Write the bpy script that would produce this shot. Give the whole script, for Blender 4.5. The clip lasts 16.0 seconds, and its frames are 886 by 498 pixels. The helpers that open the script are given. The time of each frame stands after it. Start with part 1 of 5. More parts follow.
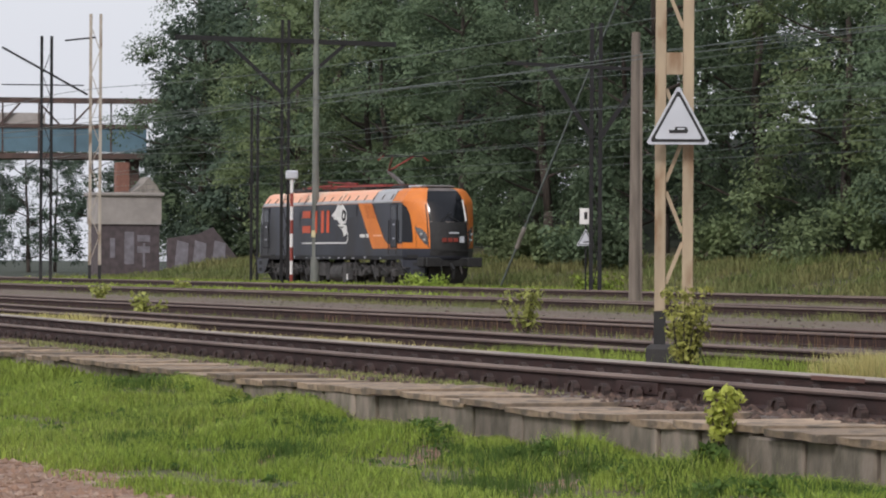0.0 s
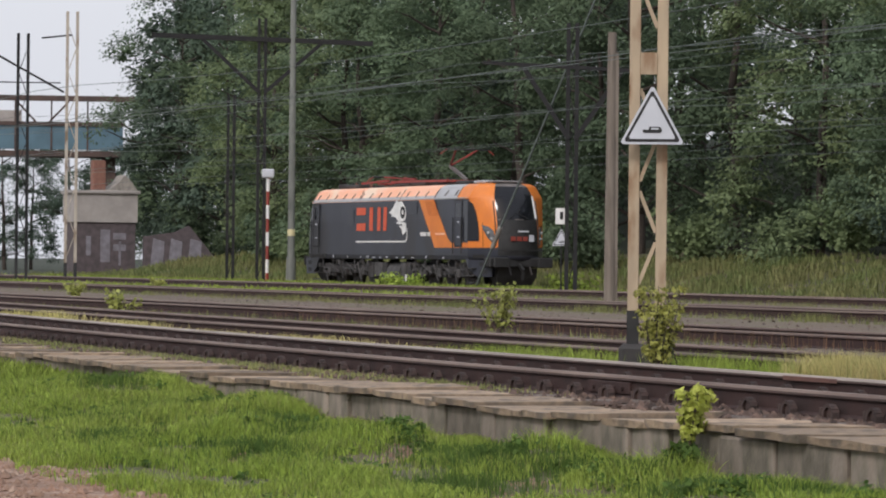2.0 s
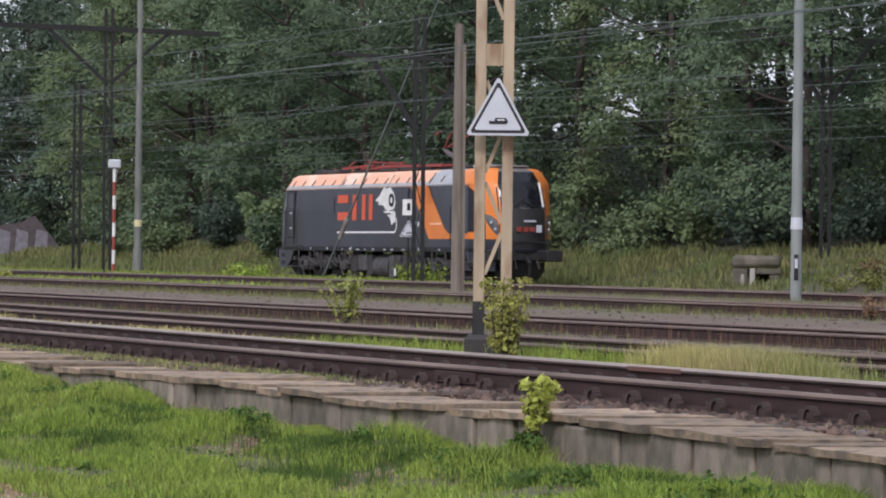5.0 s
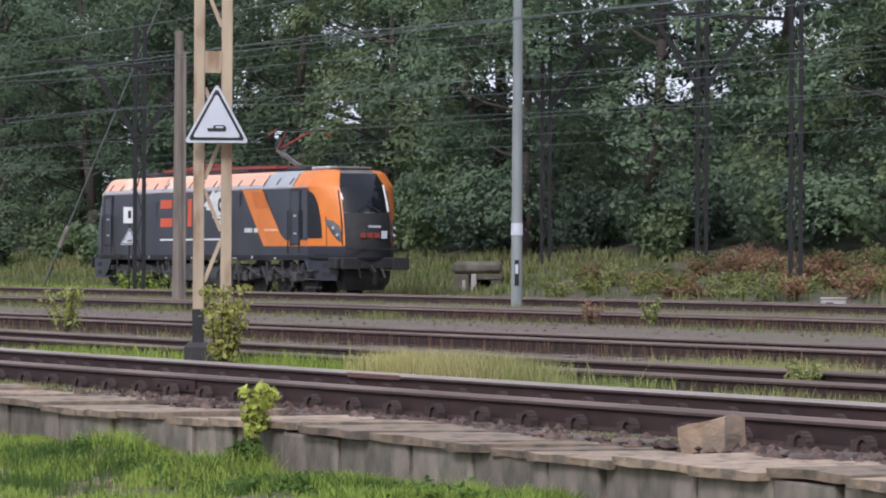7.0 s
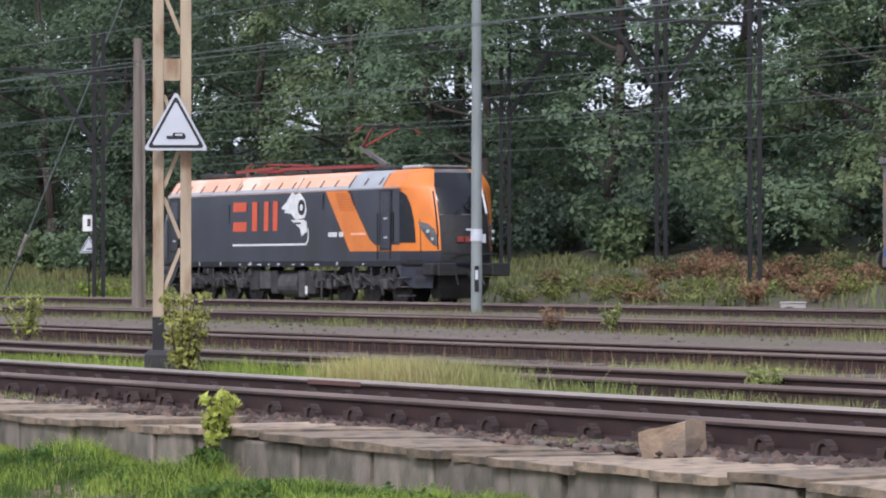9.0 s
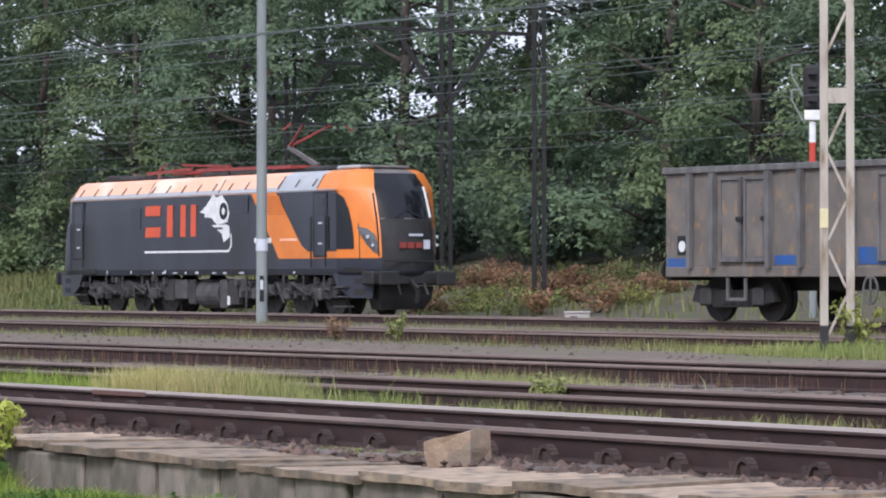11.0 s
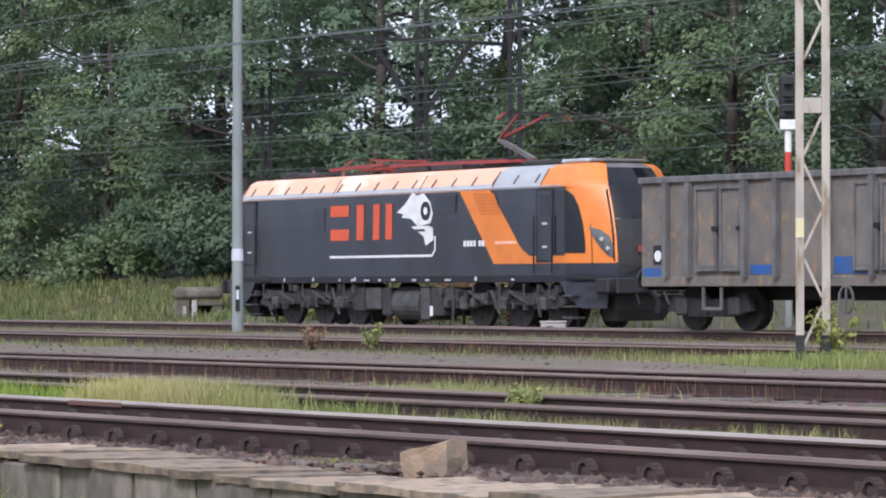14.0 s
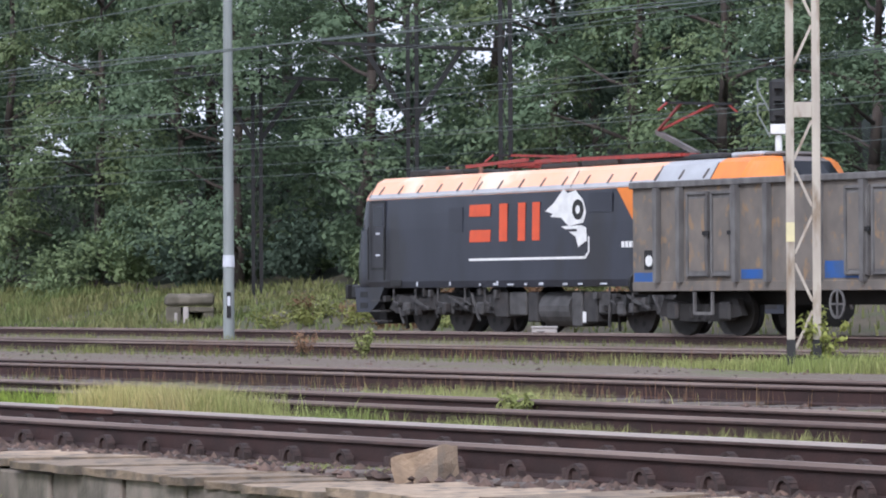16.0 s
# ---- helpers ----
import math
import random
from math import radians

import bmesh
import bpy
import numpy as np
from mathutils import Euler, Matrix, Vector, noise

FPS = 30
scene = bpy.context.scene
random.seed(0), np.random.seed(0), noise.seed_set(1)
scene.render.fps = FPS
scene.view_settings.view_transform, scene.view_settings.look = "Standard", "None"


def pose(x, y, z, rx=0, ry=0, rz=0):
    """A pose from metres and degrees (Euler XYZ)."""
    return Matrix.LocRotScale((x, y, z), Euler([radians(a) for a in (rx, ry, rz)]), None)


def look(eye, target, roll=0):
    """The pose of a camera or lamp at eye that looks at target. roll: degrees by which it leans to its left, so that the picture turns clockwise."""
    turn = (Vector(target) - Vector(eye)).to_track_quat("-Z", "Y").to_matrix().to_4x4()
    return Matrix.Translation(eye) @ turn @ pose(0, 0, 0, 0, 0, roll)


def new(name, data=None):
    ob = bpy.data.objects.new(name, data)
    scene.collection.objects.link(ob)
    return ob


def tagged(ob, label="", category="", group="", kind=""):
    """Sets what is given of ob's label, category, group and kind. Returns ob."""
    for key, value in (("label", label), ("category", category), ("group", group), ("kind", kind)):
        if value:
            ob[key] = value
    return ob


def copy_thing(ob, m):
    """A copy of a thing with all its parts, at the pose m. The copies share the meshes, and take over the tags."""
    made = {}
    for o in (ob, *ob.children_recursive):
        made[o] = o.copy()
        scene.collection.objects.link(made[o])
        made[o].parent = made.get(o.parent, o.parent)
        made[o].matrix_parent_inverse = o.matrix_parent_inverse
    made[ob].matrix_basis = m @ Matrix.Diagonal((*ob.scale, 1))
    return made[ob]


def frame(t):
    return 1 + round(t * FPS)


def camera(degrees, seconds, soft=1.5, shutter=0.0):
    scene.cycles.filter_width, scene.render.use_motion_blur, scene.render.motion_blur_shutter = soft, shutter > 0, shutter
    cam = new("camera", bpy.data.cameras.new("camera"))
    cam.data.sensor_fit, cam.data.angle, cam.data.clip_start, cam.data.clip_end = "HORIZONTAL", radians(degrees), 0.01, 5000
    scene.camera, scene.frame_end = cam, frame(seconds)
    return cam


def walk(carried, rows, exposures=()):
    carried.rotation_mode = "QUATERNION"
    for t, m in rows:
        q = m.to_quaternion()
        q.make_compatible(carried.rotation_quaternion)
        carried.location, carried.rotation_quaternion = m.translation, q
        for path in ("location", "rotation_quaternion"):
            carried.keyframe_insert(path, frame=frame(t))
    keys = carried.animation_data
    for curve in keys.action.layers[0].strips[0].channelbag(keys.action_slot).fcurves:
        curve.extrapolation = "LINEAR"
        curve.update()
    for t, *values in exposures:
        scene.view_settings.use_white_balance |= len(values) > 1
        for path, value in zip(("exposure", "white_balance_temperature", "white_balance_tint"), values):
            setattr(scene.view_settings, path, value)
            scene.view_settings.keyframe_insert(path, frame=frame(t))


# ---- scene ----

# ---------------- camera and its path ----------------
cam = camera(14.19, 16.0, soft=2.0)
# seconds, eye x, y, z, heading from -X towards +Y, pitch, roll (degrees)
PATH = [
    (0, -0.0811, -0.0303, 0.8457, 22.3817, 0.1945, 0.3183),
    (0.5, -0.0786, -0.0293, 0.8461, 22.3399, 0.1567, 0.4013),
    (1, -0.0735, -0.0279, 0.8441, 22.4713, 0.1407, 0.4784),
    (1.5, -0.0648, -0.0214, 0.8433, 22.5278, 0.1843, 0.4890),
    (2, -0.0543, -0.0124, 0.8385, 22.7598, 0.1901, 0.5858),
    (2.5, -0.0481, -0.0114, 0.8372, 23.6234, 0.1287, 0.7741),
    (3, -0.0467, -0.0163, 0.8394, 23.8907, 0.1841, 0.7207),
    (5.5, -0.0252, -0.0035, 0.8340, 26.2564, 0.1186, 0.6286),
    (6, -0.0229, 0.0058, 0.8395, 27.5067, 0.2173, 0.5438),
    (6.5, -0.0089, 0.0075, 0.8351, 28.3461, 0.1859, 0.4064),
    (7, -0.0013, 0.0096, 0.8357, 29.6756, 0.2214, 0.2908),
    (7.5, -0.0049, 0.0065, 0.8400, 29.9605, 0.2457, 0.2475),
    (8, 0.0088, 0.0057, 0.8329, 30.1333, 0.2431, 0.1546),
    (8.5, 0.0083, 0.0058, 0.8381, 30.2172, 0.2909, 0.2139),
    (9, 0.0106, 0.0010, 0.8360, 30.3235, 0.3237, -0.0225),
    (9.5, 0.0149, -0.0022, 0.8364, 31.6197, 0.4102, -0.0240),
    (10, 0.0203, -0.0062, 0.8353, 32.9824, 0.4035, -0.0413),
    (12.5, 0.0197, -0.0088, 0.8354, 34.0073, 0.5090, -0.0360),
    (13, 0.0163, -0.0125, 0.8357, 34.0101, 0.5370, -0.0458),
    (13.5, 0.0142, -0.0098, 0.8392, 34.0614, 0.5719, -0.0931),
    (14, 0.0140, -0.0061, 0.8401, 34.1723, 0.6337, -0.0815),
    (14.5, 0.0168, -0.0043, 0.8388, 34.1893, 0.6193, -0.0959),
    (15, 0.0221, -0.0041, 0.8372, 34.1317, 0.6305, -0.2183),
    (15.5, 0.0268, -0.0077, 0.8390, 34.1716, 0.5862, -0.2897),
    (16, 0.0306, -0.0078, 0.8394, 34.3102, 0.7241, -0.2870),
]


def heading(x, y, z, yaw, pitch, roll):
    a, b = radians(yaw), radians(pitch)
    way = Vector((-math.cos(a) * math.cos(b), math.sin(a) * math.cos(b), math.sin(b)))
    eye = Vector((x, y, z))
    return look(eye, eye + way * 50, roll)


walk(cam, [(t, heading(*p)) for t, *p in PATH],
     [(0, 0.01, 6150, 15), (3, 0.0, 6150, 15), (5.5, 0.18, 5750, 18), (9, 0.40, 5600, 18), (16, 0.57, 5500, 17)])

# ---------------- light ----------------
world = bpy.data.worlds.new("overcast_sky")
scene.world = world
world.use_nodes = True
wn = world.node_tree
sky = wn.nodes.new("ShaderNodeTexSky")
sky.sky_type = "NISHITA"
sky.sun_disc = False
sky.sun_elevation, sky.sun_rotation = radians(40), radians(140)
sky.dust_density, sky.air_density = 6.0, 1.6
pale = wn.nodes.new("ShaderNodeMix")
pale.data_type = "RGBA"
pale.inputs[0].default_value = 0.7
pale.inputs[7].default_value = (9.0, 9.2, 9.35, 1)
wn.links.new(sky.outputs[0], pale.inputs[6])
wn.links.new(pale.outputs[2], wn.nodes["Background"].inputs[0])
wn.nodes["Background"].inputs[1].default_value = 0.11
sun_data = bpy.data.lights.new("sun", "SUN")
sun_data.energy, sun_data.angle, sun_data.color = 1.7, radians(12), (1, 0.95, 0.88)
sun = new("sun", sun_data)
sun.matrix_world = look((0, 0, 46), (-35, 42, 0))


# ---------------- materials ----------------
def material(name, base, second=None, rough=0.8, metal=0.0, scale=6.0, detail=6.0, bump=0.15, fine=60.0,
             vary=0.0, island=0.0, spec=0.5, stain=None, stain_scale=0.8, stain_amount=0.5, stretch=(1, 1, 1)):
    m = bpy.data.materials.new(name)
    m.use_nodes = True
    n, l = m.node_tree.nodes, m.node_tree.links
    b = n["Principled BSDF"]
    b.inputs["Roughness"].default_value, b.inputs["Metallic"].default_value = rough, metal
    b.inputs["Specular IOR Level"].default_value = spec
    co = n.new("ShaderNodeTexCoord")
    mp = n.new("ShaderNodeMapping")
    mp.inputs["Scale"].default_value = stretch
    l.new(co.outputs["Object"], mp.inputs[0])

    def noise_of(sc, de):
        t = n.new("ShaderNodeTexNoise")
        t.inputs["Scale"].default_value, t.inputs["Detail"].default_value = sc, de
        l.new(mp.outputs[0], t.inputs["Vector"])
        return t

    def mix(fac, a, c):
        x = n.new("ShaderNodeMix")
        x.data_type = "RGBA"
        l.new(fac, x.inputs[0])
        for k, v in ((6, a), (7, c)):
            if isinstance(v, tuple):
                x.inputs[k].default_value = (*v, 1)
            else:
                l.new(v, x.inputs[k])
        return x.outputs[2]

    def ramp(fac, lo, hi):
        r = n.new("ShaderNodeMapRange")
        r.inputs[1].default_value, r.inputs[2].default_value = lo, hi
        l.new(fac, r.inputs[0])
        return r.outputs[0]

    second = second or tuple(v * 0.75 for v in base)
    t1, t2 = noise_of(scale, detail), noise_of(fine, 3)
    colour = mix(ramp(t1.outputs[0], 0.35, 0.65), base, second)
    if stain:
        t3 = noise_of(stain_scale, 5)
        r3 = ramp(t3.outputs[0], 0.62 - 0.25 * stain_amount, 0.72 - 0.2 * stain_amount)
        colour = mix(r3, colour, stain)
    hv = None
    if island:
        geo = n.new("ShaderNodeNewGeometry")
        hv = (geo.outputs["Random Per Island"], island)
    elif vary:
        info = n.new("ShaderNodeObjectInfo")
        hv = (info.outputs["Random"], vary)
    if hv:
        r = n.new("ShaderNodeMapRange")
        r.inputs[3].default_value, r.inputs[4].default_value = 1 - hv[1], 1 + hv[1]
        l.new(hv[0], r.inputs[0])
        h = n.new("ShaderNodeHueSaturation")
        l.new(r.outputs[0], h.inputs["Value"])
        l.new(colour, h.inputs["Color"])
        colour = h.outputs[0]
    if island and vary:
        info = n.new("ShaderNodeObjectInfo")
        r = n.new("ShaderNodeMapRange")
        r.inputs[3].default_value, r.inputs[4].default_value = 1 - vary, 1 + vary
        l.new(info.outputs["Random"], r.inputs[0])
        h = n.new("ShaderNodeHueSaturation")
        l.new(r.outputs[0], h.inputs["Value"])
        l.new(colour, h.inputs["Color"])
        colour = h.outputs[0]
    l.new(colour, b.inputs["Base Color"])
    if bump:
        bp = n.new("ShaderNodeBump")
        bp.inputs["Strength"].default_value, bp.inputs["Distance"].default_value = bump, 0.02
        add = n.new("ShaderNodeMath")
        l.new(t1.outputs[0], add.inputs[0])
        l.new(t2.outputs[0], add.inputs[1])
        l.new(add.outputs[0], bp.inputs["Height"])
        l.new(bp.outputs[0], b.inputs["Normal"])
    return m


def leaf_material(name, a, c, island=0.45):
    m = material(name, a, c, rough=0.75, scale=0.35, bump=0, island=island, spec=0.15, vary=0.22)
    n, l = m.node_tree.nodes, m.node_tree.links
    b, out = n["Principled BSDF"], n["Material Output"]
    tr = n.new("ShaderNodeBsdfTranslucent")
    l.new(b.inputs["Base Color"].links[0].from_socket, tr.inputs[0])
    mx = n.new("ShaderNodeMixShader")
    mx.inputs[0].default_value = 0.36
    l.new(b.outputs[0], mx.inputs[1])
    l.new(tr.outputs[0], mx.inputs[2])
    l.new(mx.outputs[0], out.inputs[0])
    return m


M = {}
M["soil"] = material("soil", (0.075, 0.085, 0.03), (0.12, 0.095, 0.06), 0.95, scale=0.9, bump=0.6, fine=25, stain=(0.16, 0.115, 0.08), stain_scale=0.35, stain_amount=0.2)
M["dirt"] = material("red_brown_dirt", (0.26, 0.16, 0.11), (0.18, 0.12, 0.085), 0.95, scale=3, bump=0.6, fine=30, stain=(0.34, 0.25, 0.19), stain_scale=6, stain_amount=0.3)
M["bankdirt"] = material("dull_brown_bank_soil", (0.10, 0.082, 0.055), (0.07, 0.062, 0.042), 0.95, scale=1.2, bump=0.6, fine=14, stain=(0.075, 0.085, 0.035), stain_scale=0.5, stain_amount=0.45)
M["weedleaf"] = leaf_material("weed_leaf", (0.075, 0.135, 0.032), (0.11, 0.175, 0.04), 0.35)
M["gravel"] = material("gravel", (0.165, 0.126, 0.094), (0.10, 0.076, 0.057), 0.95, scale=14, bump=0.8, fine=40, stain=(0.12, 0.12, 0.055), stain_scale=0.5, stain_amount=0.35)
M["stones"] = material("ballast_stone", (0.125, 0.082, 0.062), (0.045, 0.031, 0.026), 0.95, scale=9, island=0.5)
M["railrust"] = material("rusty_rail_steel", (0.042, 0.019, 0.016), (0.026, 0.013, 0.011), 0.85, metal=0.0, scale=5, bump=0.2)
M["railtop"] = material("worn_rail_head", (0.36, 0.31, 0.27), (0.24, 0.20, 0.17), 0.55, metal=0.2, scale=4, bump=0.05, stretch=(0.15, 2, 1))
M["raildull"] = material("dull_rail_head", (0.20, 0.15, 0.122), (0.12, 0.085, 0.07), 0.65, metal=0.1, scale=4, bump=0.05, stretch=(0.15, 2, 1))
M["railside"] = material("brown_rail_head", (0.075, 0.045, 0.038), (0.045, 0.029, 0.025), 0.8, metal=0.0, scale=6, bump=0.1)
M["rustpatch"] = material("fresh_rust", (0.13, 0.062, 0.045), (0.10, 0.05, 0.04), 0.8, scale=9)
M["clip"] = material("rail_clip_steel", (0.065, 0.04, 0.034), (0.035, 0.024, 0.021), 0.75, metal=0.1, scale=20, vary=0.2)
M["sleeper"] = material("grey_sleeper", (0.14, 0.115, 0.10), (0.09, 0.075, 0.065), 0.95, scale=6, vary=0.15, stretch=(1, 0.2, 1))
M["slab"] = material("weathered_sandstone_slab", (0.33, 0.245, 0.165), (0.21, 0.158, 0.11), 0.92, scale=7, bump=0.5, vary=0.38, stain=(0.13, 0.105, 0.08), stain_scale=4.5, stain_amount=0.5)
M["wallblock"] = material("stained_concrete_block", (0.29, 0.245, 0.20), (0.20, 0.165, 0.135), 0.95, scale=4, bump=0.35, vary=0.25, stain=(0.11, 0.10, 0.075), stain_scale=2.6, stain_amount=0.6, stretch=(1, 1, 0.45))
M["rock"] = material("tan_sandstone", (0.32, 0.235, 0.155), (0.2, 0.145, 0.1), 0.9, scale=7, bump=0.5, stain=(0.2, 0.16, 0.12), stain_scale=6, stain_amount=0.35)
M["grass"] = leaf_material("fresh_grass", (0.215, 0.30, 0.05), (0.29, 0.36, 0.075), 0.5)
M["roughgrass"] = leaf_material("rough_olive_grass", (0.13, 0.165, 0.06), (0.19, 0.185, 0.08), 0.4)
M["palegrass"] = leaf_material("pale_weedy_grass", (0.20, 0.24, 0.075), (0.27, 0.27, 0.11), 0.45)
M["drygrass"] = leaf_material("dry_grass", (0.46, 0.43, 0.15), (0.52, 0.45, 0.22), 0.35)
M["leaf"] = leaf_material("tree_leaf", (0.113, 0.162, 0.099), (0.148, 0.20, 0.113), 0.2)
M["leaf2"] = leaf_material("lime_leaf", (0.155, 0.208, 0.108), (0.198, 0.25, 0.122), 0.2)
# darkened copy of the tree leaf: shade inside the wood put into its colour
M["leaf3"] = leaf_material("shade_dark_leaf", (0.08, 0.115, 0.085), (0.10, 0.138, 0.096), 0.2)
M["shrubleaf"] = leaf_material("yellow_green_leaf", (0.36, 0.38, 0.11), (0.27, 0.30, 0.09), 0.4)
M["limeleaf"] = leaf_material("bright_lime_leaf", (0.42, 0.44, 0.10), (0.30, 0.35, 0.075), 0.4)
M["olivesapling"] = leaf_material("olive_sapling_leaf", (0.44, 0.43, 0.12), (0.33, 0.36, 0.10), 0.4)
M["redleaf"] = leaf_material("reddish_bramble_leaf", (0.27, 0.15, 0.10), (0.22, 0.16, 0.08), 0.35)
M["yellowleaf"] = leaf_material("yellowing_bramble_leaf", (0.25, 0.25, 0.075), (0.18, 0.21, 0.07), 0.35)
M["bark"] = material("bark", (0.07, 0.055, 0.045), (0.04, 0.033, 0.028), 0.95, scale=6, bump=0.6, stretch=(1, 1, 0.2))
# soil under the wood: the trees' shade is put into this near-black colour
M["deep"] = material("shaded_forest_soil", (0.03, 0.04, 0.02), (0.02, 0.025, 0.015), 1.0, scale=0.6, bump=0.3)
M["mast"] = material("ochre_painted_mast", (0.44, 0.35, 0.235), (0.33, 0.26, 0.18), 0.75, scale=5, bump=0.15, stain=(0.22, 0.13, 0.07), stain_scale=4, stain_amount=0.35, stretch=(1, 1, 0.3))
M["mastgrey"] = material("cream_painted_mast", (0.44, 0.40, 0.33), (0.34, 0.30, 0.25), 0.75, scale=5, bump=0.15, stain=(0.2, 0.15, 0.1), stain_scale=4, stain_amount=0.35, stretch=(1, 1, 0.3))
M["dark"] = material("dark_weathered_steel", (0.012, 0.012, 0.012), (0.008, 0.008, 0.009), 0.8, scale=6, bump=0.1)
M["lens"] = material("grey_lamp_lens", (0.11, 0.115, 0.12), (0.07, 0.07, 0.075), 0.2, scale=8, bump=0)
M["black"] = material("black_paint", (0.012, 0.012, 0.012), (0.02, 0.02, 0.02), 0.7, scale=6, bump=0.1)
M["concrete"] = material("weathered_concrete", (0.30, 0.275, 0.24), (0.22, 0.20, 0.18), 0.92, scale=5, bump=0.3, stain=(0.14, 0.13, 0.11), stain_scale=1.5, stain_amount=0.3, stretch=(1, 1, 0.3))
M["mossy"] = material("mossy_brown_concrete", (0.13, 0.115, 0.09), (0.09, 0.082, 0.06), 0.95, scale=3, bump=0.5, stain=(0.17, 0.15, 0.12), stain_scale=2, stain_amount=0.35)
M["woodpole"] = material("grey_wooden_pole", (0.20, 0.17, 0.14), (0.13, 0.11, 0.09), 0.92, scale=8, bump=0.3, stretch=(1, 1, 0.1))
M["oldpole"] = material("grey_green_concrete_pole", (0.20, 0.21, 0.19), (0.14, 0.15, 0.135), 0.85, scale=5, bump=0.2, stretch=(1, 1, 0.2))
M["lampgrey"] = material("pale_grey_steel_pole", (0.235, 0.258, 0.248), (0.185, 0.205, 0.198), 0.65, scale=4, bump=0.08, stretch=(1, 1, 0.2))
M["white"] = material("white_paint", (0.75, 0.75, 0.73), (0.64, 0.64, 0.62), 0.6, scale=5, bump=0.05)
M["red"] = material("red_paint", (0.5, 0.05, 0.03), (0.4, 0.05, 0.03), 0.6, scale=5, bump=0.05)
M["yellow"] = material("pale_yellow_paint", (0.65, 0.58, 0.32), (0.55, 0.5, 0.3), 0.7, scale=5, bump=0.05)
M["signgrey"] = material("pale_grey_sign", (0.52, 0.54, 0.58), (0.46, 0.48, 0.52), 0.5, scale=4, bump=0.02)
M["anthracite"] = material("anthracite_loco_paint", (0.037, 0.040, 0.053), (0.029, 0.032, 0.043), 0.38, scale=1.2, bump=0.02, spec=0.35, stain=(0.028, 0.028, 0.032), stain_scale=0.6, stain_amount=0.25, stretch=(1, 1, 0.4))
M["orange"] = material("orange_loco_paint", (0.70, 0.205, 0.022), (0.60, 0.17, 0.02), 0.42, scale=1.5, bump=0.02)
# grille backing: shade between the louvres put into a darker orange
M["orangedark"] = material("shaded_orange_grille", (0.58, 0.155, 0.01), (0.5, 0.13, 0.01), 0.5, scale=3, bump=0.05)
# orange roof: the sky's brightness on it is put into pale colour and patches
M["roofpaint"] = material("sky_pale_orange_roof_paint", (0.84, 0.40, 0.23), (0.80, 0.44, 0.29), 0.45, scale=1.4, bump=0.05, stain=(0.78, 0.6, 0.45), stain_scale=0.7, stain_amount=0.4)
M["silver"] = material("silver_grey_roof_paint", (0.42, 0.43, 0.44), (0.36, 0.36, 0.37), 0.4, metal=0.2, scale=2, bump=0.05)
M["greyroof"] = material("grey_brown_cab_roof", (0.15, 0.13, 0.12), (0.10, 0.09, 0.085), 0.6, scale=2, bump=0.05)
M["glass"] = material("dark_window_glass", (0.008, 0.009, 0.012), (0.01, 0.011, 0.014), 0.08, scale=1, bump=0, spec=0.35)
M["logored"] = material("red_orange_lettering", (0.64, 0.085, 0.02), (0.56, 0.075, 0.02), 0.4, scale=3, bump=0)
M["flushpanel"] = material("flush_dark_panel", (0.029, 0.031, 0.042), (0.024, 0.026, 0.036), 0.3, scale=1.2, bump=0.02, spec=0.35)
M["underframe"] = material("dusty_underframe", (0.042, 0.039, 0.038), (0.024, 0.023, 0.023), 0.8, scale=3, bump=0.2, stain=(0.05, 0.043, 0.04), stain_scale=2, stain_amount=0.25)
M["wagongear"] = material("dark_rusty_wagon_gear", (0.022, 0.019, 0.018), (0.014, 0.013, 0.012), 0.85, scale=4, bump=0.2)
M["bogiegrey"] = material("grey_equipment_box", (0.075, 0.072, 0.071), (0.04, 0.038, 0.037), 0.7, scale=4, bump=0.1)
M["dullred"] = material("dull_red_front_lettering", (0.26, 0.045, 0.03), (0.2, 0.04, 0.03), 0.5, scale=3, bump=0)
M["lampglass"] = material("pale_lamp_glass", (0.45, 0.46, 0.46), (0.35, 0.36, 0.36), 0.15, scale=8, bump=0)
M["wheelsteel"] = material("wheel_steel", (0.055, 0.05, 0.048), (0.035, 0.031, 0.03), 0.6, metal=0.3, scale=4, bump=0.1)
M["panto"] = material("red_pantograph_paint", (0.30, 0.04, 0.03), (0.2, 0.04, 0.035), 0.55, scale=5, bump=0.05)
M["wagon"] = material("weathered_brown_wagon_steel", (0.165, 0.143, 0.122), (0.118, 0.105, 0.092), 0.8, scale=2.2, bump=0.3, stain=(0.23, 0.155, 0.09), stain_scale=5, stain_amount=0.2, stretch=(1, 1, 0.7))
M["wagongrey"] = material("grey_wagon_rib", (0.15, 0.145, 0.14), (0.085, 0.08, 0.078), 0.8, scale=4, bump=0.15, stretch=(1, 1, 0.4))
M["blue"] = material("blue_panel", (0.02, 0.085, 0.30), (0.035, 0.08, 0.2), 0.6, scale=4, bump=0.05)
M["bridgeblue"] = material("blue_grey_bridge_panel", (0.10, 0.18, 0.23), (0.08, 0.14, 0.18), 0.7, scale=0.8, bump=0.1)
M["bridgebrown"] = material("rusty_bridge_steel", (0.10, 0.065, 0.055), (0.06, 0.045, 0.04), 0.85, scale=1.2, bump=0.1)
M["plaster"] = material("pale_grey_render", (0.38, 0.35, 0.33), (0.30, 0.28, 0.26), 0.9, scale=1.5, bump=0.1)
M["hutwall"] = material("purple_grey_brick_render", (0.11, 0.09, 0.095), (0.075, 0.062, 0.066), 0.92, scale=3, bump=0.3)
M["graffiti"] = material("faded_graffiti_paint", (0.23, 0.22, 0.25), (0.16, 0.15, 0.17), 0.8, scale=3, bump=0)
